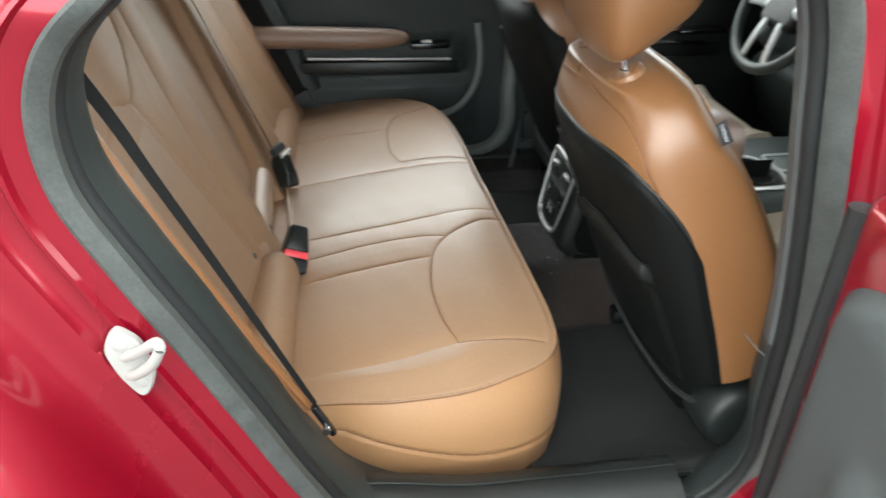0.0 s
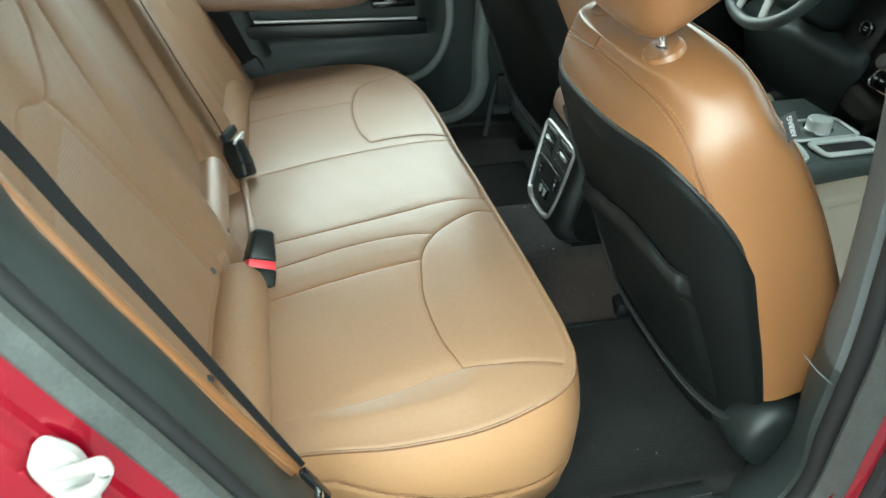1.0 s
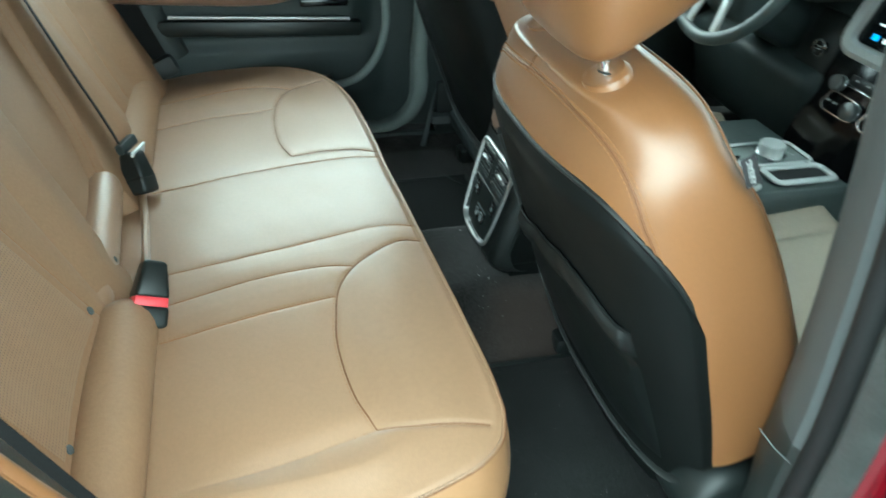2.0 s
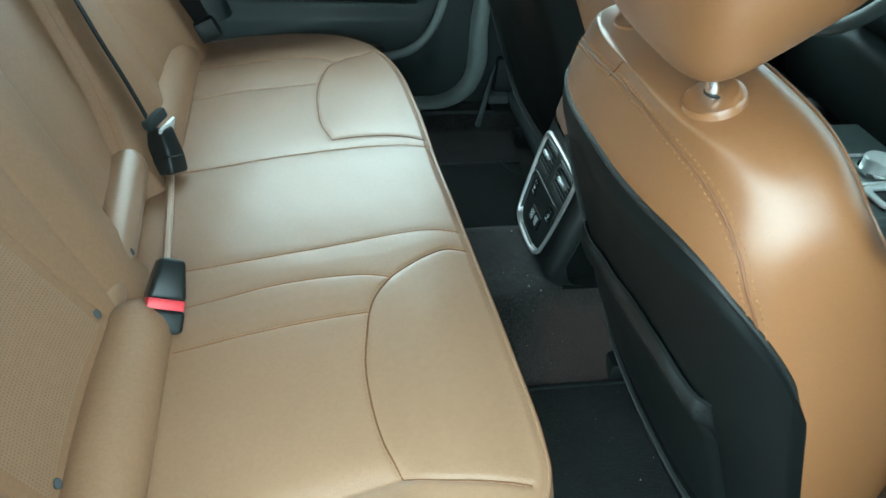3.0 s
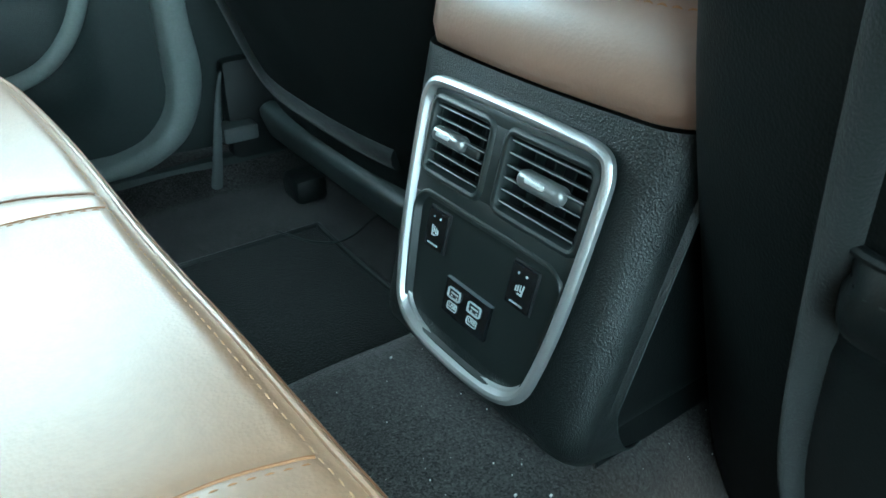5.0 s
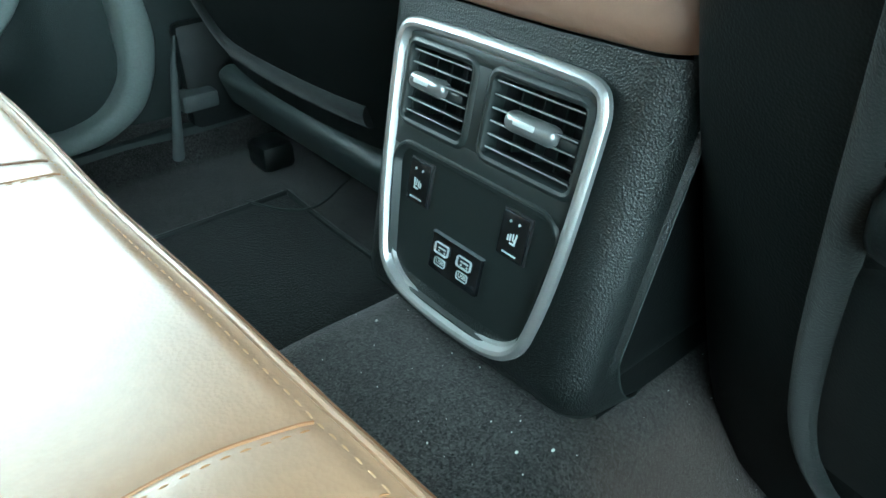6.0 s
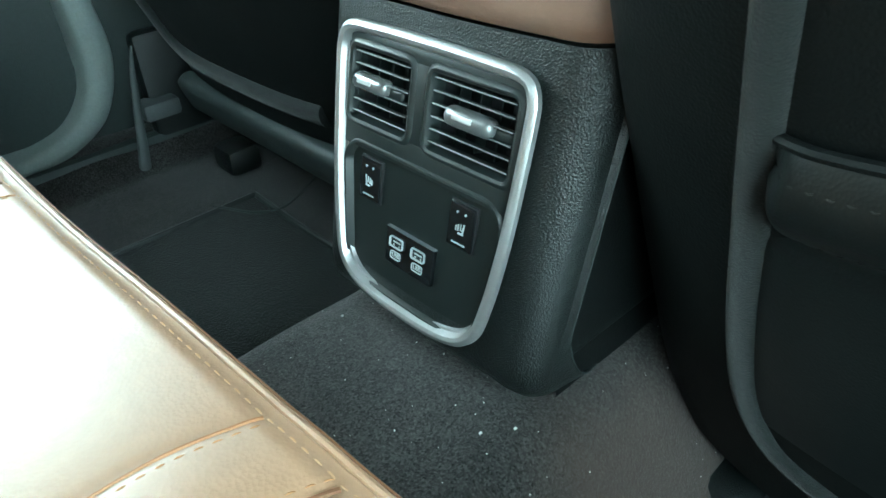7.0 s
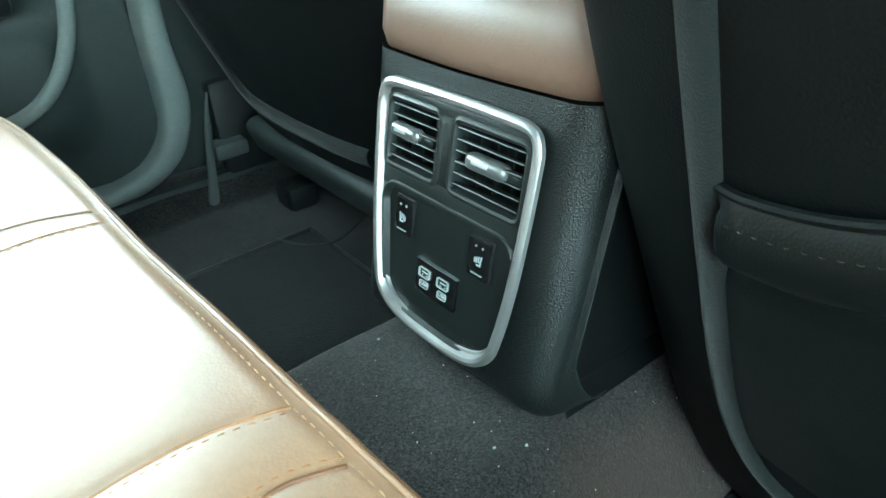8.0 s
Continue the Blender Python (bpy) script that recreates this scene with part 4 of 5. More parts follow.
    sa, sh = np.pi + run[:, 0], run[:, 1]
    slope = np.gradient(section(sh, sa), axis=0)
    across = np.cross(slope, np.cross(section(sh, sa + 0.02) - section(sh, sa - 0.02), section(sh + 0.005, sa) - section(sh - 0.005, sa)))
    across /= np.linalg.norm(across, axis=1)[:, None]
    line = section(sh, sa, np.full(120, 0.0004))
    part("seam", tube(line, 0.0016, 6), seam_mid, ob)
    for off in (-0.0055, 0.0055):
        part("stitching", dashes(section(sh, sa, np.full(120, 0.0006)) + across * off, 0.0044, 0.0026, 0.0011, up=-SFW), thread, ob, kind="stuff")
    cs = np.linspace(0.572, 0.606, 20)
    part("seam", tube(section(cs, np.linspace(np.pi + 1.46, np.pi + 1.52, 20), np.full(20, 0.0003)), 0.0011, 6), seam_shadow, ob)
    # Head restraint on two posts.
    top = arr((0.230 + dx, yc, 1.060 + dz))
    for k in (0.090, -0.090):
        foot = top + arr((0.003 * np.sign(k), k, 0.0))
        ring = part("post_guide", join(tube([foot + arr((0.006, 0, -0.016)), foot + arr((0.001, 0, 0.001)), foot + arr((0, 0, 0.004)), foot + arr((-0.001, 0, 0.0055))], arr([0.027, 0.0262, 0.0245, 0.020]), 24, up=(0, 1, 0)),), leather_dark, ob, "tan plastic post guide")
        part("post_hole", tube([foot + arr((0, 0, 0.005)), foot + arr((0, 0, 0.0062))], 0.0098, 16, up=(0, 1, 0)), hole_shade, ring)
        part("post", tube([foot, foot + arr((-0.030, 0, 0.085))], 0.0065, 16, up=(0, 1, 0)), bright, ob, "polished metal headrest post")
    n1, n2 = 46, 96
    Q, A = np.meshgrid(np.linspace(0, np.pi, n1), np.linspace(0, 2 * np.pi, n2, endpoint=False), indexing="ij")

    def bend(c, e):
        return np.sign(c) * np.abs(c) ** e

    ring, e = np.abs(np.sin(Q)) ** 0.34, 0.38
    lz = 0.105 * bend(-np.cos(Q), 0.60)
    up = (lz + 0.105) / 0.21
    wy = (0.128 + 0.014 * smooth(0.0, 0.5, up) - 0.012 * smooth(0.7, 1.0, up)) * ring * bend(np.cos(A), e)
    wx = 0.074 * ring * bend(np.sin(A), e)
    fore = (wx + 0.074) / 0.148
    lz = lz + 0.072 * fore ** 1.2 * (1 - up) - 0.020 * fore * up
    wx = wx - 0.010 * (1 - (wy / 0.14) ** 2) * (1 - fore) - 0.006 * np.sin(np.pi * up) * (1 - fore)
    tilt = radians(11)
    P = np.stack([wx * math.cos(tilt) - lz * math.sin(tilt), wy, wx * math.sin(tilt) + lz * math.cos(tilt)], -1) + top + arr((0.022, -0.004, 0.116))
    part("headrest", sheet(P, close_v=True), leather_dark, ob, "saddle-tan leather headrest", sharp=70)
    part("headrest_seam", tube(P[5], 0.0016, 6, True), seam_soft, ob)
    # Seat cushion, side valance, recliner cover and runners.
    cu = np.linspace(0, 1, 40)
    cv = np.linspace(-1, 1, 50)
    U, W = np.meshgrid(cu, cv, indexing="ij")
    cx = base[0] + 0.10 + 0.46 * U
    cy = yc + W * (0.245 - 0.03 * U)
    cz = 0.615 + 0.045 * U + 0.030 * np.abs(W) ** 4 - 0.06 * smooth(0.88, 1, U) - 0.07 * smooth(0.90, 1.0, np.abs(W)) ** 2 - 0.006 * np.exp(-((np.abs(W) - 0.55) / 0.03) ** 2)
    part("seat_cushion", sheet(np.stack([cx, cy, cz], -1)), leather_lit, ob, "leather seat cushion painted beige for the light on it", sharp=70)
    part("seat_base", block((0.46, 0.47, 0.15), (base[0] + 0.31, yc, 0.53), 0.03), black_plastic, ob)
    if outer < 0:
        ring = np.linspace(0, 2 * np.pi, 48, endpoint=False)
        drum = [(0.0, -0.652), (0.034, -0.652), (0.050, -0.650), (0.058, -0.645), (0.063, -0.637), (0.066, -0.624), (0.067, -0.600), (0.067, -0.560)]
        part("recliner_cover", sheet(np.stack([np.stack([0.440 + r * np.cos(ring), np.full(48, y), 0.506 + r * np.sin(ring)], 1) for r, y in drum]), close_v=True), black_smooth, ob, "satin black round recliner cover", sharp=60)
    part("lower_valance", block((0.03, 0.44, 0.10), (base[0] + 0.10, yc, 0.435), 0.012, Euler((0, radians(-25), 0)).to_matrix()), black_plastic, ob)
    if outer > 0:
        part("rear_valance", block((0.03, 0.40, 0.052), (base[0] - 0.014, yc - 0.02, 0.522), 0.012, Euler((0, radians(-20), 0)).to_matrix(), 3), charcoal, ob, "charcoal plastic lower valance")
    for k in (-0.19, 0.19):
        part("runner", block((0.50, 0.045, 0.028), (base[0] + 0.36, yc + k, 0.402), 0.006), black_smooth, ob)
        if k * outer < 0 or outer > 0:
            part("runner_cap", block((0.05, 0.055, 0.04), (base[0] + 0.03, yc + k, 0.405), 0.010), black_plastic, ob)
    return ob, section


seat, seat_section = front_seat(-0.372, 0.0, 0.0, -1, "saddle-tan leather front seat with a black back panel")
front_seat(0.398, 0.03, 0.035, 1, "saddle-tan leather front seat beside the steering wheel")

# Cloth tag sewn into the seat's side.
tag = thing("seat_tag", tuple(seat_section(arr([0.40]), arr([0.6]))[0]), "small dark cloth airbag tag on the seat side", "tag")
_tm = Matrix(((-0.45, -0.88, -0.12, 0.318), (0.12, 0.07, -0.99, -0.607), (0.88, -0.46, 0.07, 1.018), (0, 0, 0, 1))) @ Matrix.Scale(0.82, 4)
part("cloth", (place(block((0.042, 0.019, 0.0012), (0, 0, 0), 0.0004)[0], _tm), block((0.042, 0.019, 0.0012), (0, 0, 0), 0.0004)[1]), tag_cloth, tag)


def lettering(text, size, m, mat, parent, depth=0.0003, label=""):
    """Raised letters in the built-in font, turned into a mesh."""
    cu = bpy.data.curves.new("lettering", "FONT")
    cu.body, cu.size, cu.extrude, cu.align_x, cu.align_y = text, size, depth, "CENTER", "CENTER"
    tmp = bpy.data.objects.new("lettering", cu)
    me = bpy.data.meshes.new_from_object(tmp)
    bpy.data.objects.remove(tmp)
    V = place([v.co[:] for v in me.vertices], m)
    F = [tuple(p.vertices) for p in me.polygons]
    bpy.data.meshes.remove(me)
    return part("lettering", (V, F), mat, parent, label)


lettering("AIRBAG", 0.0098, _tm @ Matrix.Translation((0, 0, 0.0008)), white_mark, tag)

# ---- centre console, rear end ----
CF = Matrix(((0, -0.231, -0.973, 0.30), (1, 0, 0, 0.0), (0, -0.973, 0.231, 0.72), (0, 0, 0, 1)))  # (a, b, c): left, down, out
console = thing("centre_console", (0.45, 0.0, 0.498), "black centre console with rear air vents", "console")


def u_row(xr, z, w, r, xf, n=10, flat=18):
    """One level of the console: in from one side, round the rear face, out along the other."""
    pts = [(xf, w), (xr + r + 0.10, w), (xr + r + 0.03, w)]
    for k in range(n + 1):
        a = radians(90 * k / n)
        pts.append((xr + r - r * math.sin(a), w - r + r * math.cos(a)))
    for k in range(1, flat):
        pts.append((xr - 0.004 * math.sin(math.pi * k / flat), (w - r) * (1 - 2 * k / flat)))
    for k in range(n + 1):
        a = radians(90 - 90 * k / n)
        pts.append((xr + r - r * math.sin(a), -(w - r + r * math.cos(a))))
    pts += [(xr + r + 0.03, -w), (xr + r + 0.10, -w), (xf, -w)]
    return [(x, y, z) for x, y in pts]


_zs = np.linspace(0.737, 0.560, 30)
LEVELS = [(z, 0.306 - 0.237 * (0.72 - z), np.interp(z, [0.54, 0.745], [0.104, 0.114])) for z in _zs]
LEVELS += [(0.553, 0.2660, 0.1045), (0.546, 0.2655, 0.1042), (0.540, 0.2675, 0.1036), (0.535, 0.2720, 0.1024), (0.531, 0.2800, 0.1005), (0.528, 0.2900, 0.0975)]


def shell_row(z, xr, w, r=0.026):
    """One level of the rear shell, cut off behind its corners; its lower corners reach forward as small feet."""
    lap = 0.002 + 0.022 * smooth(0.575, 0.527, z)
    drop = 0.010 * smooth(0.56, 0.528, z)
    row = arr(u_row(xr, z, w, r, 0.74))[3:-3]
    ends = [[(row[0, 0] + lap * f, row[0, 1] + 0.004 * f, z) for f in (1.0, 0.5)], [(row[-1, 0] + lap * f, row[-1, 1] - 0.004 * f, z) for f in (0.5, 1.0)]]
    row = np.vstack([ends[0], row, ends[1]])
    row[:, 2] -= drop * smooth(0.07, 0.105, np.abs(row[:, 1]))
    return row


_V, _F = sheet(arr([shell_row(*lv) for lv in LEVELS]))
_F = [f for f in _F if not (abs(_V[list(f), 1].mean()) < 0.064 and 0.566 < _V[list(f), 2].mean() < 0.7075 and _V[list(f), 0].max() < 0.32)]  # left open behind the vents
part("rear_housing", (_V, _F), black_plastic, console, "black grained plastic rear shell", sharp=50)
for _s in (1, -1):
    _rim = arr([shell_row(*lv)[-1 if _s < 0 else 0] for lv in LEVELS])
    part("housing_edge", tube(_rim, 0.0006, 6), charcoal, console)
    _row = arr([[(x, _s * (w - 0.0075), z) for x in np.linspace(xr + 0.020, 0.74, 14)] for z, xr, w in LEVELS] + [[(x, _s * 0.094, 0.486) for x in np.linspace(0.31, 0.74, 14)]])
    part("side_panel", sheet(_row), dark_vinyl, console, "satin black plastic side panel", sharp=50)
part("housing_foot", block((0.10, 0.170, 0.06), (0.350, 0.0, 0.505), 0.012), black_plastic, console)

PANEL = even(spline([(0.0, -0.0045), (0.045, -0.004), (0.072, -0.002), (0.0815, 0.008), (0.0825, 0.03), (0.0790, 0.09), (0.0728, 0.135), (0.0645, 0.159), (0.043, 0.1715), (0.0, 0.1750),
                     (-0.043, 0.1715), (-0.0645, 0.159), (-0.0728, 0.135), (-0.0790, 0.09), (-0.0825, 0.03), (-0.0815, 0.008), (-0.072, -0.002), (-0.045, -0.004)], 400, True), 200, True)


def shrink(o, d):
    t = np.roll(o, -1, 0) - np.roll(o, 1, 0)
    n = np.stack([-t[:, 1], t[:, 0]], 1) / np.linalg.norm(t, axis=1)[:, None]
    n *= np.sign(((o.mean(0) - o) * n).sum(1).mean())
    return o + n * d


def frame_bar(outline, rows):
    """A moulded frame: rows of (inset, height) round an outline."""
    P = np.stack([np.c_[shrink(outline, d), np.full(len(outline), h)] for d, h in rows], 1)
    V, F = sheet(P, close_u=True)
    return place(V, CF), F


part("chrome_bezel", frame_bar(PANEL, [(-0.001, -0.001), (-0.0008, 0.0022), (0.0006, 0.0038), (0.0026, 0.0044), (0.0050, 0.0036), (0.0064, 0.0012), (0.0070, -0.0008), (0.0086, -0.0014), (0.0094, -0.0045)]), chrome, console, "satin chrome frame")
FACE = -0.0005
HOLES = [(0.0412, 0.0345, 0.0555, 0.0455), (-0.0372, 0.0345, 0.066, 0.0455)]
# Face plate with two openings: strips round the vents.


def quad_plate(a0, a1, b0, b1, c=FACE, depth=0.006, bevel=0.0012):
    v, f = block((abs(a1 - a0), abs(b1 - b0), depth), ((a0 + a1) / 2, (b0 + b1) / 2, c - depth / 2), min(bevel, depth / 3))
    return place(v, CF), f


_IN = shrink(PANEL, 0.0075)
_low = np.array([p for p in _IN if p[1] > 0.0605])
_low = _low[np.argsort(np.arctan2(_low[:, 1] - 0.11, _low[:, 0]))]
part("vent_surround", join(quad_plate(-0.0735, 0.0735, 0.0030, 0.0117), quad_plate(0.0690, 0.0752, 0.0100, 0.0600), quad_plate(-0.0752, -0.0702, 0.0100, 0.0600), quad_plate(-0.0042, 0.0134, 0.0100, 0.0600),
                           quad_plate(-0.0740, 0.0740, 0.0573, 0.0760)), fascia_plastic, console, "satin black plastic")
part("lower_fascia", plate(_low, CF @ Matrix.Translation((0, 0, FACE - 0.0035)), 0.004, 0.001), black_smooth, console, "flat satin black fascia")
part("fascia_step", frame_bar(even(rounded(0.126, 0.097, 0.016, 8, 0, 0.1195, 0.143), 160, True), [(-0.0015, -0.0012), (0.0, 0.0006), (0.0014, 0.0008), (0.0034, -0.0024), (0.0044, -0.0045)]), fascia_plastic, console)

for _c, (_ca, _cb, _cw, _ch) in enumerate(HOLES):
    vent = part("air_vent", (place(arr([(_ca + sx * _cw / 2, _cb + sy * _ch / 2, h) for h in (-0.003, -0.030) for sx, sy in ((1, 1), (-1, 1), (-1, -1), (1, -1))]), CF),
                             [(0, 1, 5, 4), (1, 2, 6, 5), (2, 3, 7, 6), (3, 0, 4, 7), (4, 5, 6, 7)]), hole_shade, console, "air duct behind slats, painted dark for its shade")
    _o = even(rounded(_cw + 0.002, _ch + 0.002, 0.005, 6, _ca, _cb), 80, True)
    part("vent_rim", frame_bar(_o, [(-0.0042, -0.0010), (-0.0030, 0.0006), (-0.0010, 0.0014), (0.0008, 0.0008), (0.0022, -0.0022), (0.0026, -0.010)]), fascia_plastic, vent, "dark edge of the vent")
    for k in range(6):
        b = _cb - _ch / 2 + 0.0045 + k * (_ch - 0.008) / 5
        m = CF @ Matrix.Translation((_ca, b, -0.0055)) @ Euler((radians(14), 0, 0)).to_matrix().to_4x4()
        v, f = block((_cw - 0.003, 0.0014, 0.010), (0, 0, 0), 0.0006, None, 3)
        part("slat", (place(v, m), f), vent_black, vent)
        # A paler strip on the slat's front stands for its highlight.
        v, f = block((_cw - 0.004, 0.0009, 0.0010), (0, 0, 0.0051), 0.0003)
        part("slat_glint", (place(v, m), f), slat_highlight, vent, "thin grey strip painted as the slat's highlight")
    for k in range(4):
        a = _ca - _cw / 2 + _cw * (k + 0.5) / 4
        v, f = block((0.0015, _ch - 0.004, 0.009), (a, _cb, -0.0205), 0.0004)
        part("vane", (place(v, CF), f), black_smooth, vent)
    ka, kw = ((0.051, 0.034), (-0.036, 0.038))[_c]
    v, f = block((kw, 0.0118, 0.012), (ka, _cb - 0.0015, -0.0025), 0.0056, None, 6)
    part("slider_tab", (place(v, CF), f), grey_knob, vent, "smoky grey slider tab", sharp=60)
    # Small silver strip added on the tab as its highlight.
    v, f = block((kw * 0.42, 0.0034, 0.0016), (ka + 0.002, _cb - 0.0026, 0.0030), 0.0008, None, 3)
    part("tab_glint", (place(v, CF), f), silver, vent, "silver strip standing for the tab's highlight")
    v, f = block((0.016, 0.008, 0.008), (ka - kw / 2 - 0.004, _cb + 0.0005, -0.0065), 0.0025, None, 3)
    part("tab_stem", (place(v, CF), f), black_smooth, vent)


def flat_bits(pieces, m):
    """Thin printed marks: rows of (a, b, width, height, turn)."""
    out = []
    for a, b, w, h, turn in pieces:
        v, f = block((w, h, 0.0005), (0, 0, 0), 0)
        out.append((place(v, m @ Matrix.Translation((a, b, 0)) @ Euler((0, 0, radians(turn))).to_matrix().to_4x4()), f))
    return join(*out)


for _a, _flip in ((0.0452, 1), (-0.0405, -1)):
    m = CF @ Matrix.Translation((_a, 0.0945, FACE - 0.0012))
    v, f = block((0.0205, 0.0272, 0.005), (0, 0, -0.0018), 0.0009)
    sw = part("heater_switch", (place(v, m), f), black_gloss, console, "gloss black seat heater switch")
    part("switch_gap", (place(block((0.0222, 0.029, 0.002), (0, 0, -0.0016), 0.0004)[0], m), block((0.0222, 0.029, 0.002), (0, 0, 0), 0.0004)[1]), hole_shade, sw)
    part("symbol", flat_bits([(0.0034, -0.0086, 0.0013, 0.0013, 45), (-0.0034, -0.0086, 0.0013, 0.0013, 45), (0.0, 0.0106, 0.0110, 0.0008, 0),
                                    (0.0028 * _flip, 0.0008, 0.0010, 0.0068, 8 * _flip), (0.0010 * _flip, 0.0040, 0.0042, 0.0010, 0), (0.0018 * _flip, 0.0018, 0.0030, 0.0007, 30 * _flip), (0.0008 * _flip, 0.0000, 0.0007, 0.0042, 0),
                                    (-0.0012 * _flip, 0.0006, 0.0009, 0.0042, 0), (-0.0030 * _flip, 0.0012, 0.0009, 0.0034, 0)], m @ Matrix.Translation((0, 0, 0.0010))), white_mark, sw, "pale heated seat symbol")
m = CF @ Matrix.Translation((0.0008, 0.1312, FACE - 0.0026))
v, f = block((0.045, 0.0250, 0.004), (0, 0, 0), 0.0008)
usb = part("socket_plate", (place(v, m), f), black_gloss, console, "gloss black plate with two sockets")
part("plate_line", (place(block((0.0460, 0.0007, 0.004), (0, -0.0128, 0.0001), 0.0002)[0], m), block((0.0460, 0.0007, 0.004), (0, 0, 0), 0.0002)[1]), grey_trim, usb)
for _a in (0.0115, -0.0095):
    part("usb_socket", frame_bar(even(rounded(0.0126, 0.0074, 0.0014, 4, _a + 0.0008, 0.1268), 40, True), [(0.0, -0.001), (0.0, 0.0005), (0.0005, 0.0005), (0.0006, -0.004)]), socket_metal, usb, "bright metal socket frame")
    part("socket_hole", flat_bits([(_a, -0.0044, 0.0108, 0.0058, 0)], m @ Matrix.Translation((0, 0, 0.0019))), hole_shade, usb)
    part("socket_tongue", flat_bits([(_a, -0.0046, 0.0070, 0.0010, 0), (_a + 0.0026, -0.0024, 0.0012, 0.0012, 0), (_a - 0.0026, -0.0024, 0.0012, 0.0012, 0)], m @ Matrix.Translation((0, 0, 0.0022))), white_mark, usb)
    part("label_frame", frame_bar(even(rounded(0.0098, 0.0056, 0.0013, 4, _a + 0.0008, 0.1360), 40, True), [(0.0, -0.001), (0.0, -0.0002), (0.0004, -0.0002), (0.0004, -0.001)]), white_mark, usb)
    lettering("USB", 0.0042, CF @ Matrix.Translation((_a + 0.0008, 0.1360, FACE - 0.0003)) @ Matrix(((-1, 0, 0, 0), (0, -1, 0, 0), (0, 0, 1, 0), (0, 0, 0, 1))), white_mark, usb, 0.0002)

# Padded lid of the console.
_pad = []
for z, o, w, r in ((0.7355, 0.006, 0.108, 0.03), (0.738, 0.0005, 0.113, 0.03), (0.750, -0.002, 0.115, 0.032), (0.772, 0.001, 0.1145, 0.034), (0.786, 0.009, 0.112, 0.036), (0.797, 0.020, 0.108, 0.038), (0.8005, 0.0245, 0.106, 0.038),
                   (0.8035, 0.0275, 0.105, 0.038), (0.812, 0.038, 0.100, 0.04), (0.820, 0.055, 0.090, 0.04), (0.826, 0.085, 0.072, 0.04), (0.829, 0.13, 0.045, 0.03), (0.830, 0.16, 0.02, 0.015)):
    _pad.append(u_row(0.312 + o, z, w, r, 0.66 - 0.3 * max(o - 0.03, 0)))
lid = part("armrest_lid", sheet(arr(_pad)), leather_pad, console, "brown leather armrest lid", sharp=60)
part("lid_seam", tube(arr(u_row(0.312 + 0.0245, 0.8008, 0.1065, 0.038, 0.60)), 0.0013, 6), seam_shadow, lid)
part("lid_stitching", join(dashes(arr(u_row(0.312 + 0.0290, 0.8055, 0.1050, 0.038, 0.58)), 0.005, 0.003, 0.0008), dashes(arr(u_row(0.312 + 0.0120, 0.7905, 0.1116, 0.036, 0.58)), 0.005, 0.003, 0.0008)), thread, lid, kind="stuff")
# ---- centre console, front end and dashboard ----
part("front_housing", block((0.275, 0.315, 0.20), (0.8075, -0.035, 0.59), 0.02), door_vinyl, console, "dark grey console sides")
part("bin_floor", block((0.15, 0.30, 0.012), (1.01, -0.030, 0.585), 0.003), hole_shade, console, "dark floor of the open bin")
_side = even(spline([(0.66, -0.190), (0.80, -0.194), (0.92, -0.196), (0.99, -0.180), (1.04, -0.150), (1.09, -0.128)], 60), 50)
_wall = np.stack([np.c_[_side + arr((0, d)), np.full(50, z)] for d, z in ((0.010, 0.40), (0.004, 0.55), (0.0, 0.66), (0.002, 0.684), (0.009, 0.693), (0.018, 0.695), (0.026, 0.688), (0.028, 0.60))], 1)
part("side_wall", sheet(_wall), door_vinyl, console, "dark grey rounded console wall", sharp=60)
part("console_top", block((0.285, 0.30, 0.012), (0.8025, -0.030, 0.688), 0.005), door_vinyl, console, "dark grey console top plate")


def flat_loop(x0, x1, y0, y1, z, r, n=6):
    o = rounded(x1 - x0, y1 - y0, r, n, (x0 + x1) / 2, (y0 + y1) / 2)
    return np.c_[o, np.full(len(o), z)]


part("gear_plate", plate(rounded(0.150, 0.082, 0.014, 6, 0.850, -0.050), Matrix.Translation((0, 0, 0.6985)), 0.004, 0.001), band_plastic, console, "grey satin gear selector plate")
part("gear_bezel", tube(flat_loop(0.772, 0.928, -0.094, -0.006, 0.702, 0.016), 0.0042, 8, True, flat=0.6), silver, console, "silver frame of the gear selector plate")
part("range_mark", join(*[block((0.0022, 0.004, 0.0006), (0.886 + 0.004 * k, -0.040 - 0.009 * k, 0.7042), 0.0) for k in range(4)]), white_mark, console, "small pale gear marks")
_tray = part("side_tray", tube(flat_loop(0.800, 0.930, -0.158, -0.103, 0.699, 0.014), 0.0078, 10, True, flat=0.6), silver, console, "silver frame of the side tray")
# Flat plate, its dark colour standing for the shaded depth of the tray.
part("tray_well", plate(rounded(0.120, 0.044, 0.012, 6, 0.865, -0.130), Matrix.Translation((0, 0, 0.6965)), 0.003, 0.0005), hole_shade, _tray)

part("cup_bezel", tube(even(spline([(0.655, 0.004, 0.699), (0.715, 0.002, 0.699), (0.752, -0.020, 0.699), (0.771, -0.087, 0.699), (0.763, -0.140, 0.699), (0.745, -0.166, 0.699), (0.690, -0.168, 0.699), (0.655, -0.166, 0.699)], 80), 80), 0.0062, 8, flat=0.7), silver, console, "silver arc round the cup holders")
# No real depth here: the recess's shade is painted on a flat plate.
part("cup_recess", plate(rounded(0.095, 0.150, 0.040, 8, 0.708, -0.082), Matrix.Translation((0, 0, 0.6955)), 0.003, 0.0005), hole_shade, console, "flat plate painted dark as the cup holder's shade")
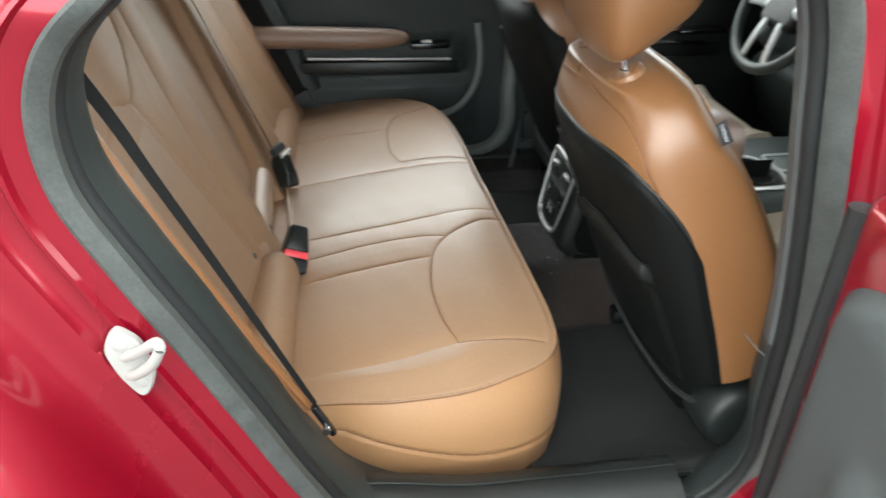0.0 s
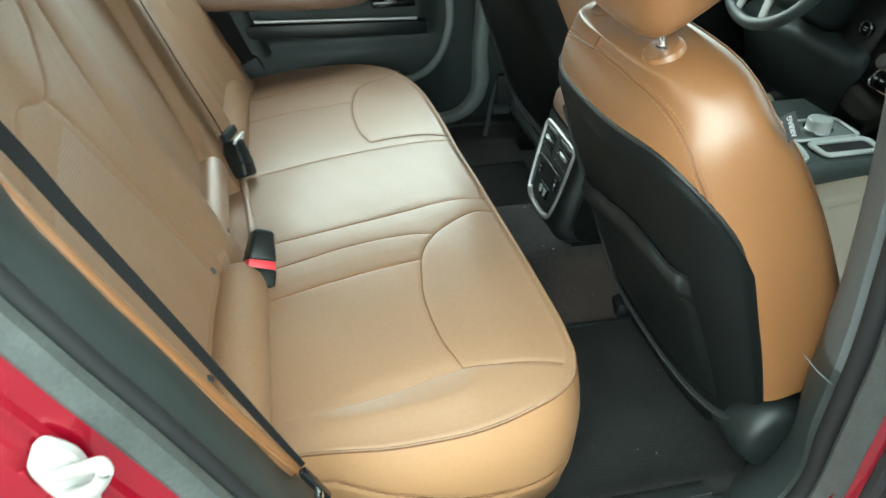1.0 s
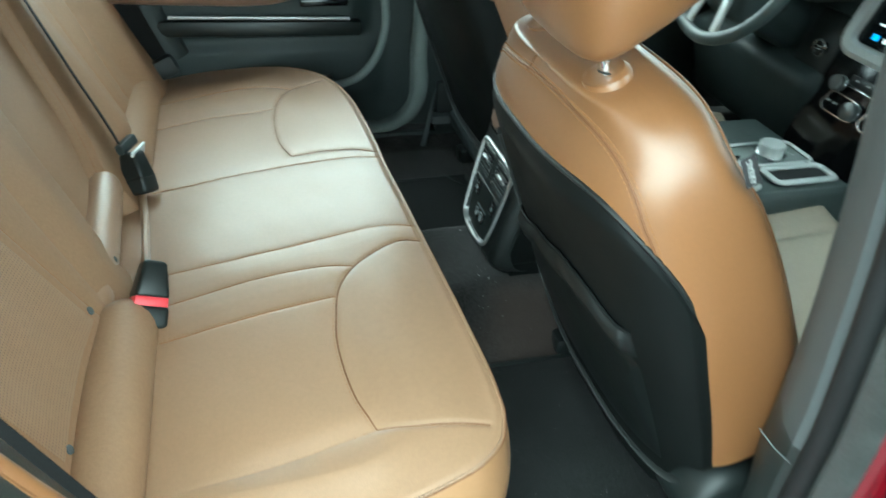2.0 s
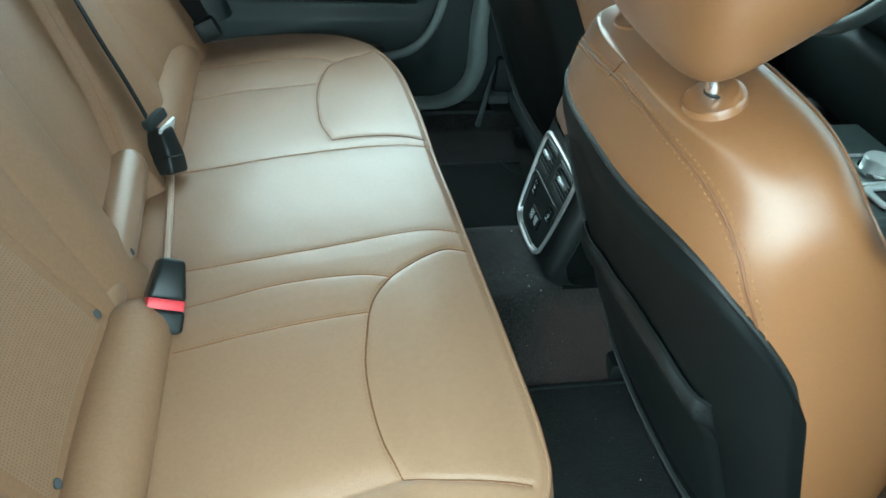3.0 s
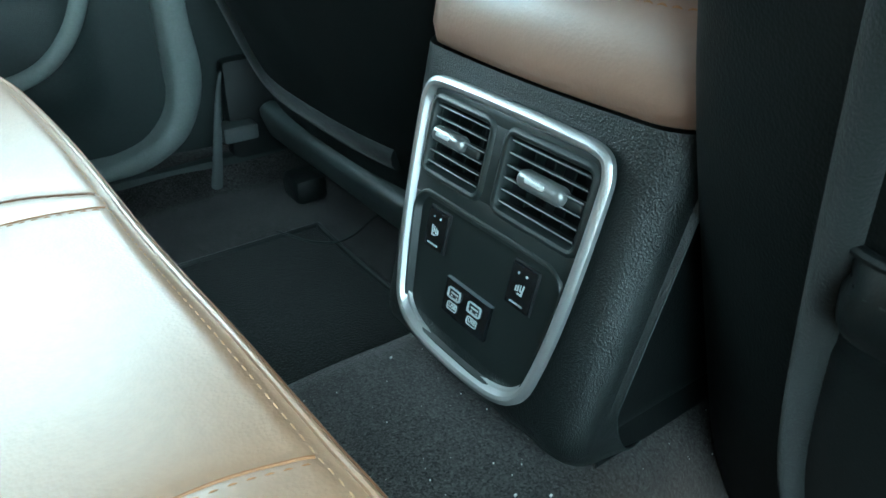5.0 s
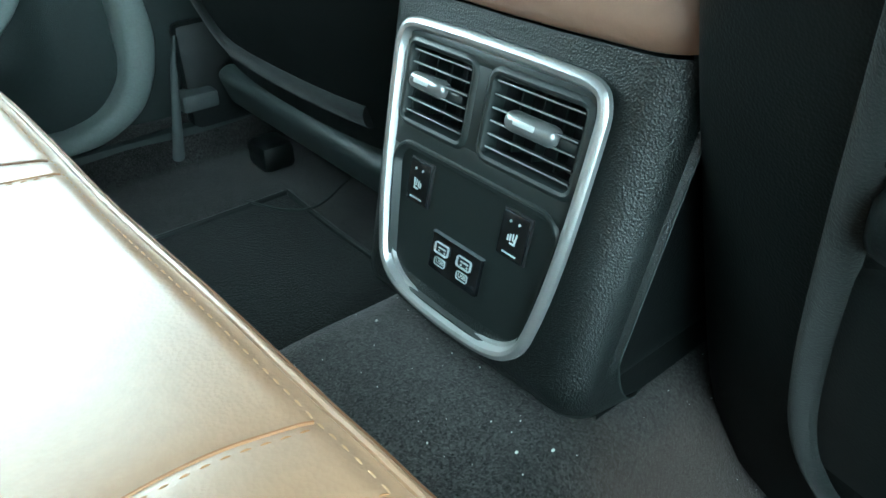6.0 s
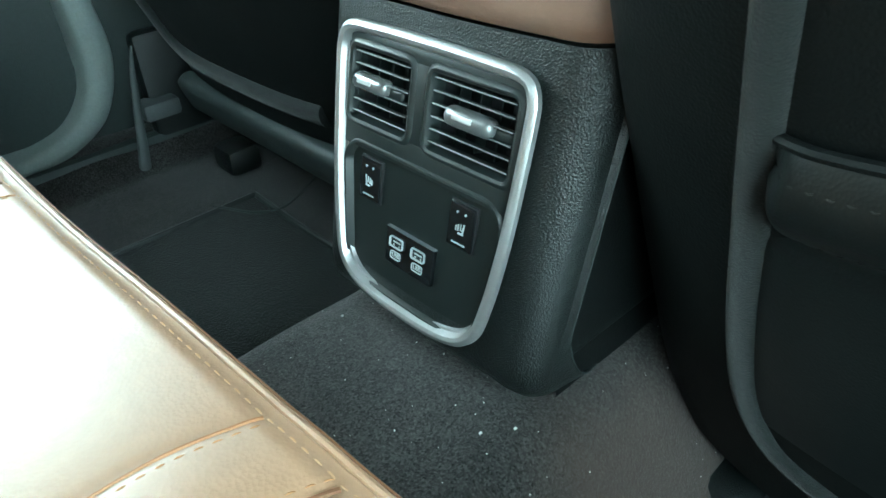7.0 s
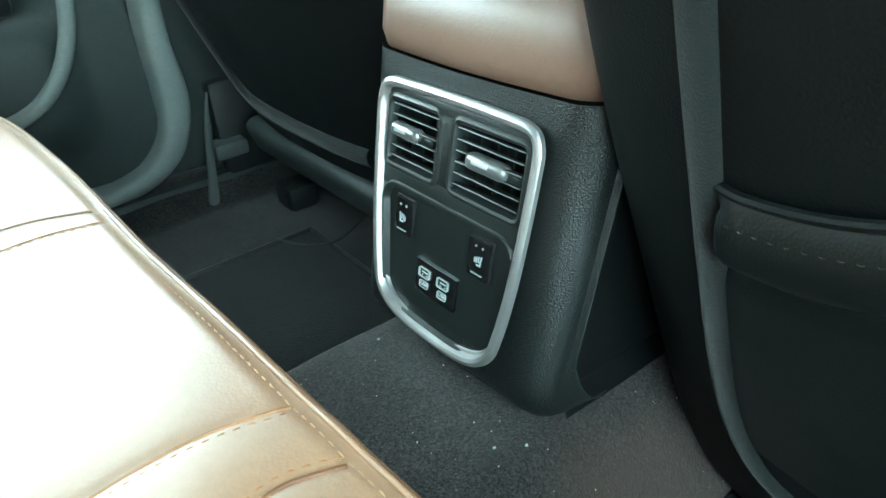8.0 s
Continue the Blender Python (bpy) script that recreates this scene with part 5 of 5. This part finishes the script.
for _yy in (-0.042, -0.118):
    _a = np.linspace(0, 2 * np.pi, 32, endpoint=False)
    part("cup_ring", tube(np.stack([0.708 + 0.032 * np.cos(_a), _yy + 0.032 * np.sin(_a), np.full(32, 0.6995)], 1), 0.0026, 8, True), black_smooth, console)
dial = thing("gear_selector", (0.850, -0.058, 0.704), "silver rotary gear selector dial", "gear selector")
part("dial", tube([(0.850, -0.058, 0.705), (0.850, -0.058, 0.727), (0.850, -0.058, 0.730)], arr([0.0255, 0.0252, 0.023]), 30, up=(0, 1, 0)), silver, dial)
part("skirt", tube([(0.850, -0.058, 0.704), (0.850, -0.058, 0.709)], 0.030, 30, up=(0, 1, 0)), bright, dial)

dash = thing("dashboard", (1.2, 0.0, 0.5), "black dashboard with a silver-framed centre stack", "dashboard")
for _y, _w, _x, _d in ((0.46, 0.54, 1.25, 0.42), (0.02, 0.35, 1.34, 0.20), (-0.44, 0.58, 1.25, 0.42)):
    part("upper_pad", block((_d, _w, 0.16), (_x, _y, 0.99), 0.05, None, 4), dash_plastic, dash)
part("lower_pad", block((0.26, 1.44, 0.40), (1.30, 0.0, 0.72), 0.04, None, 3), dash_plastic, dash)


def on_stack(size, at, bevel=0.003):
    """at: (y, up the stack, out of it)."""
    v, f = block((size[1], size[0], size[2]), (at[1], at[0], at[2]), bevel)
    R = Matrix(((math.sin(radians(18)), 0, -math.cos(radians(18)), 1.135), (0, 1, 0, 0.02), (math.cos(radians(18)), 0, math.sin(radians(18)), 0.80), (0, 0, 0, 1)))
    return place(v, R), f


def stack_m(y, up, out):
    return Matrix(((0, math.sin(radians(18)), -math.cos(radians(18)), 1.135), (-1, 0, 0, 0.02), (0, math.cos(radians(18)), math.sin(radians(18)), 0.80), (0, 0, 0, 1))) @ Matrix.Translation((-y, up, out))


part("stack_body", on_stack((0.30, 0.36, 0.10), (0, -0.02, -0.052), 0.01), black_gloss, dash)
part("screen_bezel", (place(sheet(np.stack([np.c_[shrink(even(rounded(0.30, 0.25, 0.05, 8, 0, 0.148, 0.31), 120, True), d), np.full(120, h)] for d, h in ((0, -0.01), (0.002, 0.008), (0.012, 0.013), (0.028, 0.010), (0.036, -0.002))], 1), close_u=True)[0], stack_m(0, 0, 0)),
                      sheet(np.zeros((120, 5, 3)), close_u=True)[1]), silver, dash, "silver frame round the screen")
screen = part("screen", on_stack((0.20, 0.115, 0.006), (0.0, 0.122, 0.000), 0.002), lcd, dash, "dark touch screen with small icons")
part("icon", on_stack((0.016, 0.012, 0.001), (0.072, 0.080, 0.0036), 0), lcd_blue, screen, "blue screen icon")
for _k in range(3):
    part("icon", on_stack((0.010, 0.010, 0.001), (0.045 - 0.028 * _k, 0.080, 0.0036), 0), lcd_white, screen, "pale screen icon")
part("icon", on_stack((0.03, 0.004, 0.001), (0.065, 0.107, 0.0036), 0), lcd_white, screen)
part("vent_plate", on_stack((0.235, 0.080, 0.012), (0.0, 0.212, -0.006), 0.003), band_plastic, dash, "grey satin plate round the air vents")
for _y in (0.068, -0.068):
    grille = part("dash_vent", on_stack((0.085, 0.05, 0.02), (_y, 0.207, -0.004), 0.006), hole_shade, dash, "black dashboard air vent")
    for _k in range(4):
        part("slat", on_stack((0.078, 0.003, 0.008), (_y, 0.190 + 0.011 * _k, 0.006), 0.001), charcoal, grille)


def knob(y, up, r, ring=True):
    m = stack_m(y, up, 0.0)
    k = part("knob", (place(tube([(0, 0, 0.0), (0, 0, 0.016), (0, 0, 0.018)], arr([r, r * 0.94, r * 0.8]), 28, up=(0, 1, 0))[0], m), tube([(0, 0, 0), (0, 0, 1), (0, 0, 2)], arr([1, 1, 1]), 28, up=(0, 1, 0))[1]), grey_knob, dash, "round grey control knob")
    if ring:
        a = np.linspace(0, 2 * np.pi, 30, endpoint=False)
        v, f = tube(np.stack([r * np.cos(a), r * np.sin(a), np.full(30, 0.004)], 1), 0.0022, 6, True)
        part("knob_ring", (place(v, m), f), bright, k, "chrome ring")


knob(0.085, -0.031, 0.018)
knob(0.015, -0.070, 0.021)
knob(-0.105, -0.031, 0.018)
part("button_row", on_stack((0.17, 0.022, 0.006), (-0.02, -0.012, 0.001), 0.002), black_smooth, dash)
part("button_trim", on_stack((0.15, 0.0022, 0.004), (-0.02, -0.026, 0.004), 0.0006), bright, dash, "thin chrome line")
for _k in range(5):
    part("button_mark", on_stack((0.008, 0.003, 0.001), (0.045 - 0.032 * _k, -0.010, 0.0045), 0), white_mark, dash)
_o = even(rounded(0.09, 0.044, 0.016, 8, -0.050, -0.070, 0.10), 80, True)
part("climate_trim", (place(tube(np.c_[_o, np.full(80, 0.002)], 0.002, 6, True)[0], stack_m(0, 0, 0)), tube(np.c_[_o, np.zeros(80)], 0.002, 6, True)[1]), bright, dash, "chrome outline of the climate keys")
part("climate_trim", (place(tube(np.c_[_o + arr((0.115, 0)), np.full(80, 0.002)], 0.002, 6, True)[0], stack_m(0, 0, 0)), tube(np.c_[_o, np.zeros(80)], 0.002, 6, True)[1]), bright, dash, "chrome outline of the climate keys")
for _y in (0.085, 0.065, -0.04, -0.06):
    part("button_mark", on_stack((0.010, 0.004, 0.001), (_y, -0.070, 0.004), 0), white_mark, dash)
part("bin_trim", tube([(1.098, 0.165, 0.668), (1.098, -0.06, 0.664)], 0.0030, 8), bright, dash, "thin chrome line over the storage bin")
part("bin", block((0.10, 0.27, 0.09), (1.154, 0.02, 0.628), 0.012), black_smooth, dash, "black storage bin")
part("power_socket", tube(arr([(1.100, -0.030 + 0.014 * math.cos(a), 0.630 + 0.014 * math.sin(a)) for a in np.linspace(0, 2 * np.pi, 24, endpoint=False)]), 0.0026, 6, True), bright, dash, "chrome socket ring")
# Start button left of the stack.
a = np.linspace(0, 2 * np.pi, 30, endpoint=False)
part("start_panel", block((0.03, 0.11, 0.16), (1.150, 0.215, 0.815), 0.012, Euler((0, radians(18), 0)).to_matrix()), black_smooth, dash)
part("start_button", tube([(1.15, 0.200, 0.812), (1.124, 0.200, 0.818)], 0.017, 28), black_gloss, dash, "round black start button")
part("start_ring", tube(np.stack([np.full(30, 1.1245), 0.200 + 0.018 * np.cos(a), 0.818 + 0.018 * np.sin(a)], 1), 0.002, 6, True), bright, dash, "chrome ring")
part("start_mark", join(block((0.001, 0.012, 0.002), (1.1235, 0.200, 0.822), 0), block((0.001, 0.010, 0.002), (1.1235, 0.200, 0.816), 0)), white_mark, dash)
part("column_shroud", block((0.24, 0.14, 0.12), (1.08, 0.37, 0.86), 0.03, Euler((0, radians(25), 0)).to_matrix(), 3), dash_plastic, dash)
part("knee_panel", block((0.10, 0.50, 0.24), (1.16, 0.40, 0.66), 0.03, Euler((0, radians(-20), 0)).to_matrix(), 3), dash_plastic, dash)

wheel = thing("steering_wheel", (1.0, 0.37, 0.91), "dark grey leather steering wheel with silver spokes", "steering wheel")
WM = Matrix.Translation((0.985, 0.365, 0.965)) @ Euler((0, radians(-66), 0)).to_matrix().to_4x4()
a = np.linspace(0, 2 * np.pi, 72, endpoint=False)
v, f = tube(np.stack([0.180 * np.cos(a), 0.180 * np.sin(a), 0 * a], 1), 0.0155, 14, True)
part("rim", (place(v, WM), f), wheel_leather, wheel, "grey leather rim")
v, f = block((0.13, 0.16, 0.05), (0.0, 0, -0.012), 0.022, None, 4)
part("hub", (place(v, WM), f), black_plastic, wheel)
for _s in (1, -1):
    v, f = tube(spline([(-0.005, _s * 0.06, 0.004), (-0.012, _s * 0.11, 0.006), (-0.02, _s * 0.168, 0.0)], 16), arr([0.022] * 5 + [0.017] * 5 + [0.014] * 6), 10, flat=0.45)
    part("spoke", (place(v, WM), f), silver, wheel, "silver spoke")
    v, f = tube(spline([(-0.05, _s * 0.035, 0.006), (-0.11, _s * 0.045, 0.006), (-0.168, _s * 0.052, 0.0)], 16), 0.013, 10, flat=0.5)
    part("spoke", (place(v, WM), f), silver, wheel, "silver spoke")
    v, f = block((0.03, 0.035, 0.008), (0.0, _s * 0.095, 0.014), 0.003)
    part("switch_pad", (place(v, WM), f), black_gloss, wheel)
part("stalk", tube([(1.03, 0.24, 0.90), (1.05, 0.36, 0.88)], 0.008, 8), black_smooth, wheel)
for _y, _l in ((0.33, "wide black brake pedal"), (0.23, "narrow black accelerator pedal")):
    ped = thing("pedal", (1.28, _y, 0.42), _l + " with a bright grip", "pedal", "pedals")
    part("pad", block((0.02, 0.075 if _y > 0.3 else 0.05, 0.06), (1.24, _y, 0.52), 0.006, Euler((0, radians(-35), 0)).to_matrix()), rubber, ped)
    part("arm", tube([(1.25, _y, 0.53), (1.32, _y, 0.70)], 0.008, 8), black_smooth, ped)
    part("grip_strip", block((0.004, 0.03, 0.006), (1.228, _y, 0.525), 0.001, Euler((0, radians(-35), 0)).to_matrix()), silver, ped)

# ---- far doors ----
rear_door = thing("far_rear_door", (-0.05, 0.75, 0.45), "closed dark door panel with a tan armrest and chrome strip", "door")
_X, _Z = np.meshgrid(np.linspace(-0.46, 0.297, 120), np.linspace(0.455, 0.98, 90), indexing="ij")


def door_y(x, z):
    y = 0.735 - 0.028 * smooth(0.70, 0.745, z) * (1 - smooth(0.79, 0.84, z)) * (1 - smooth(0.13, 0.20, x))
    y = y - 0.012 * smooth(0.50, 0.56, z) * (1 - smooth(0.66, 0.70, z)) * (1 - smooth(0.17, 0.23, x))
    return y + 0.006 * np.sin(z * 9)


part("panel", sheet(np.stack([_X, door_y(_X, _Z), _Z], -1)), far_door_vinyl, rear_door)
_q = np.linspace(0, 1, 60)
_pad = np.stack([-0.46 + 0.465 * _q, 0.692 + 0.03 * _q ** 6, 0.843 - 0.022 * _q], 1)
part("armrest_pad", tube(_pad, 0.030 * np.clip(1 - _q ** 9, 0.02, 1) ** 0.5 + 0.003, 18, flat=1.0), leather_pad, rear_door, "brown padded leather armrest")
part("chrome_strip", tube(np.stack([np.linspace(-0.305, 0.128, 20), np.full(20, 0.694), np.linspace(0.772, 0.757, 20)], 1), 0.0050, 8), chrome, rear_door, "thin chrome trim strip")
part("strip_ledge", block((0.52, 0.05, 0.042), (-0.10, 0.715, 0.737), 0.012, Euler((0, radians(1.5), 0)).to_matrix()), black_smooth, rear_door)
part("switch_panel", block((0.12, 0.05, 0.02), (0.065, 0.71, 0.80), 0.006), black_gloss, rear_door, "gloss black window switch panel")
part("window_switch", block((0.03, 0.014, 0.008), (0.055, 0.695, 0.813), 0.002), silver, rear_door, "silver window switch")
part("pull_curve", tube(spline([(0.215, 0.715, 0.86), (0.225, 0.712, 0.75), (0.205, 0.712, 0.66), (0.16, 0.712, 0.60), (0.10, 0.714, 0.575), (0.0, 0.716, 0.565)], 60), 0.011, 12, flat=0.8, up=(0, 1, 0)), band_plastic, rear_door, "curved grey panel edge")
part("pocket_lip", block((0.36, 0.03, 0.012), (-0.10, 0.70, 0.60), 0.005), black_smooth, rear_door)

front_door = thing("far_front_door", (0.85, 0.75, 0.45), "closed dark front door panel with a chrome strip", "door")
part("panel", block((0.93, 0.04, 0.56), (0.91, 0.76, 0.72), 0.02), far_door_vinyl, front_door)
part("armrest_pad", tube(np.stack([np.linspace(0.42, 0.85, 40), np.full(40, 0.715), np.linspace(0.86, 0.85, 40)], 1), 0.035, 16), leather_pad, front_door, "brown padded leather armrest")
part("chrome_strip", tube([(0.50, 0.715, 0.79), (0.95, 0.715, 0.775)], 0.0045, 8), bright, front_door, "thin chrome trim strip")
part("strip_ledge", block((0.55, 0.05, 0.045), (0.74, 0.735, 0.752), 0.012), black_smooth, front_door)
part("switch_panel", block((0.16, 0.06, 0.015), (0.93, 0.71, 0.815), 0.005), black_gloss, front_door, "gloss black switch panel")

sill = thing("far_sill_trim", (0.1, 0.70, 0.40), "dark plastic sill trim along the far door", "trim", kind="structure")
part("sill_plate", block((1.4, 0.045, 0.05), (0.25, 0.722, 0.402), 0.012), charcoal, sill)
part("post_foot", block((0.14, 0.03, 0.16), (0.44, 0.715, 0.49), 0.012), black_plastic, sill)
part("trim_fin", tube(spline([(0.362, 0.680, 0.563), (0.354, 0.680, 0.53), (0.347, 0.680, 0.49), (0.338, 0.680, 0.43), (0.330, 0.680, 0.385)], 20), np.linspace(0.002, 0.0095, 20), 10, flat=0.8, up=(0, 1, 0)), grey_trim, sill)
part("post_step", block((0.055, 0.04, 0.026), (0.380, 0.697, 0.466), 0.006), grey_trim, sill)

# ---- near side: sill, door striker, open door ----
near_sill = thing("near_sill_trim", (0.05, -0.70, 0.45), "dark grained plastic sill plate under the open door", "trim", kind="structure")
_xs = np.linspace(-0.24, 0.31, 40)
_prof = arr([(-0.640, 0.39), (-0.648, 0.44), (-0.658, 0.462), (-0.675, 0.468), (-0.715, 0.462), (-0.738, 0.452), (-0.748, 0.43)])
_P = np.stack([np.stack([np.full(len(_prof), x), _prof[:, 0], _prof[:, 1] + 0.03 * smooth(0.0, -0.22, x)], 1) for x in _xs])
part("sill_plate", sheet(_P), black_plastic, near_sill, sharp=60)
part("sill_groove", tube(np.stack([_xs, np.full(40, -0.685), np.full(40, 0.469) + 0.03 * smooth(0.0, -0.22, _xs)], 1), 0.0018, 6), black_smooth, near_sill)
part("post_joint", tube(spline([(0.358, -0.700, 0.750), (0.366, -0.722, 0.740), (0.376, -0.738, 0.733)], 20), 0.0010, 6), grey_trim, near_sill, "pale joint line on the post trim")

striker = thing("door_striker", (-0.425, -0.805, 0.87), "off-white metal door striker bolted to the red jamb", "door striker")
SM = Matrix.Translation((-0.436, -0.806, 0.871)) @ Euler((0, radians(14), radians(4))).to_matrix().to_4x4()
_o = even(spline([(-0.0158, 0.040), (-0.0033, 0.034), (0.0083, 0.024), (0.0171, 0.005), (0.0250, -0.012), (0.0247, -0.030), (0.0194, -0.045), (0.0123, -0.047), (0.0001, -0.036), (-0.012, -0.021), (-0.0215, -0.004), (-0.0275, 0.011), (-0.0262, 0.026), (-0.0223, 0.035)], 110, True), 60, True)
part("base_plate", plate(_o * arr((1, -1)), SM @ Matrix(((1, 0, 0, 0), (0, 0, -1, -0.006), (0, -1, 0, 0), (0, 0, 0, 1))), 0.012, 0.003), white_part, striker)
v, f = tube(even(spline([(-0.006, -0.004, 0.006), (0.004, -0.013, 0.018), (0.0131, -0.022, 0.031), (0.0241, -0.036, 0.051), (0.0290, -0.041, 0.057), (0.0320, -0.043, 0.053), (0.0311, -0.042, 0.046), (0.0265, -0.036, 0.027), (0.0193, -0.028, 0.012), (0.0100, -0.018, -0.004), (0.0030, -0.010, -0.014), (-0.0005, -0.003, -0.018)], 90), 70), 0.0062, 12)
part("loop", (place(v, SM), f), white_part, striker, "thick white wire loop")
for _x, _z in ((-0.012, 0.022), (0.012, -0.026)):
    v, f = tube([(_x, -0.004, _z), (_x, -0.0068, _z), (_x, -0.0078, _z)], arr([0.0085, 0.0082, 0.006]), 6)
    part("bolt", (place(v, SM), f), white_part, striker)
v, f = block((0.018, 0.004, 0.05), (-0.030, 0.0, -0.018), 0.0015, Euler((0, radians(-20), 0)).to_matrix())
part("backing_edge", (place(v, SM), f), red_paint, striker)

door = thing("open_rear_door", (0.42, -0.9, 0.4), "open red rear door with a grey plastic inner panel", "door")
DM = Matrix.Translation((0.283, -0.888, 0.0)) @ Euler((0, 0, radians(-101))).to_matrix().to_4x4()  # x along the door, y towards its outside
_s = np.linspace(0, 1.0, 60)
_zz = np.linspace(0.42, 1.06, 60)
_S, _Q = np.meshgrid(_s, _zz, indexing="ij")
_dy = 0.03 * smooth(0.05, 0.0, _S) + 0.02 * smooth(0.98, 1.06, _Q) - 0.03 * smooth(0.72, 0.78, _Q) * (1 - smooth(0.84, 0.90, _Q)) * smooth(0.12, 0.2, _S)
_sx = _S + (1 - _S) * (0.02 * np.sin((_Q - 0.5) * 4) + 0.16 * smooth(0.93, 1.07, _Q) ** 2)
v, f = sheet(np.stack([_sx, _dy, _Q], -1))
part("inner_panel", (place(v, DM), f), door_grey, door, "matte grey plastic inner panel")
v, f = block((1.02, 0.11, 0.66), (0.50, 0.085, 0.745), 0.025, None, 3)
part("door_shell", (place(v, DM), f), red_paint, door, "glossy red door shell")
v, f = tube(spline([(0.17 + 0.11 * math.cos(q), -0.004, 0.58 + 0.09 * math.sin(q)) for q in np.linspace(0, 2 * math.pi, 13)], 80), 0.016, 10)
part("speaker_rim", (place(v, DM), f), black_plastic, door, "dark oval speaker surround")
v, f = plate([(0.105 * math.cos(q), 0.085 * math.sin(q)) for q in np.linspace(0, 2 * math.pi, 40, endpoint=False)], Matrix.Translation((0.17, -0.004, 0.58)) @ Euler((radians(90), 0, 0)).to_matrix().to_4x4(), 0.01)
part("speaker_grille", (place(v, DM), f), black_plastic, door)
v, f = tube(np.stack([np.full(30, -0.008), np.full(30, 0.035), np.linspace(0.45, 1.05, 30)], 1), 0.014, 10)
part("edge_seal", (place(v, DM), f), rubber, door, "black rubber edge seal")

# ---- floor mats and small things ----


def floor_mat(y0, y1, x0, x1, label):
    ob = thing("floor_mat", ((x0 + x1) / 2, (y0 + y1) / 2, 0.39), label, "floor mat", "rear floor mats")
    X, Y = np.meshgrid(np.linspace(x0, x1, 60), np.linspace(y0, y1, 70), indexing="ij")
    Z = floor_z(X, Y) * 0 + 0.393 + 0.004 * np.sin(X * 17 + 1) * np.sin(Y * 13) + 0.02 * smooth(0.60, 0.66, np.abs(Y)) + 0.02 * smooth(0.25, 0.20, np.abs(Y)) * 0
    part("carpet_top", sheet(np.stack([X, Y, Z], -1)), mat_carpet, ob)
    edge = np.concatenate([np.stack([X, Y, Z], -1)[0], np.stack([X, Y, Z], -1)[:, -1], np.stack([X, Y, Z], -1)[-1][::-1], np.stack([X, Y, Z], -1)[::-1, 0]])
    part("binding", tube(even(edge, 200, True), 0.0045, 8, True), black_smooth, ob, "sewn black edge binding")


floor_mat(-0.66, -0.215, 0.10, 0.50, "black carpet mat in the near rear footwell")
floor_mat(0.205, 0.487, 0.10, 0.40, "black carpet mat in the far rear footwell")
solo("mat_wire", tube(spline([(0.345, 0.50, 0.395), (0.352, 0.47, 0.400), (0.366, 0.44, 0.401), (0.392, 0.42, 0.401), (0.425, 0.43, 0.398), (0.465, 0.455, 0.396), (0.50, 0.47, 0.396)], 60), 0.0016, 6), charcoal, "thin dark cable lying on the mat", "cable")
_bits = []
for _x, _y in ((0.253, -0.079), (0.271, -0.092), (0.261, 0.078)):
    _bits.append(block((0.0022, 0.0016, 0.0014), (_x, _y, float(floor_z(arr(_x), arr(_y))) + 0.002), 0.0005))
random.seed(4)
for _k in range(230):
    _x, _y = random.uniform(0.16, 0.45), random.choice((random.uniform(-0.6, -0.22), random.uniform(-0.2, 0.1), random.uniform(-0.2, 0.1)))
    _s = random.uniform(0.0003, 0.0004 + 0.0006 * random.random() ** 3)
    _zf = 0.398 if abs(_y) > 0.215 else float(floor_z(arr(_x), arr(_y))) + 0.002
    _bits.append(block((_s, _s, _s), (_x, _y, _zf), 0))
solo("lint", join(*_bits), lint, "specks of pale lint on the carpet", "lint", "stuff")
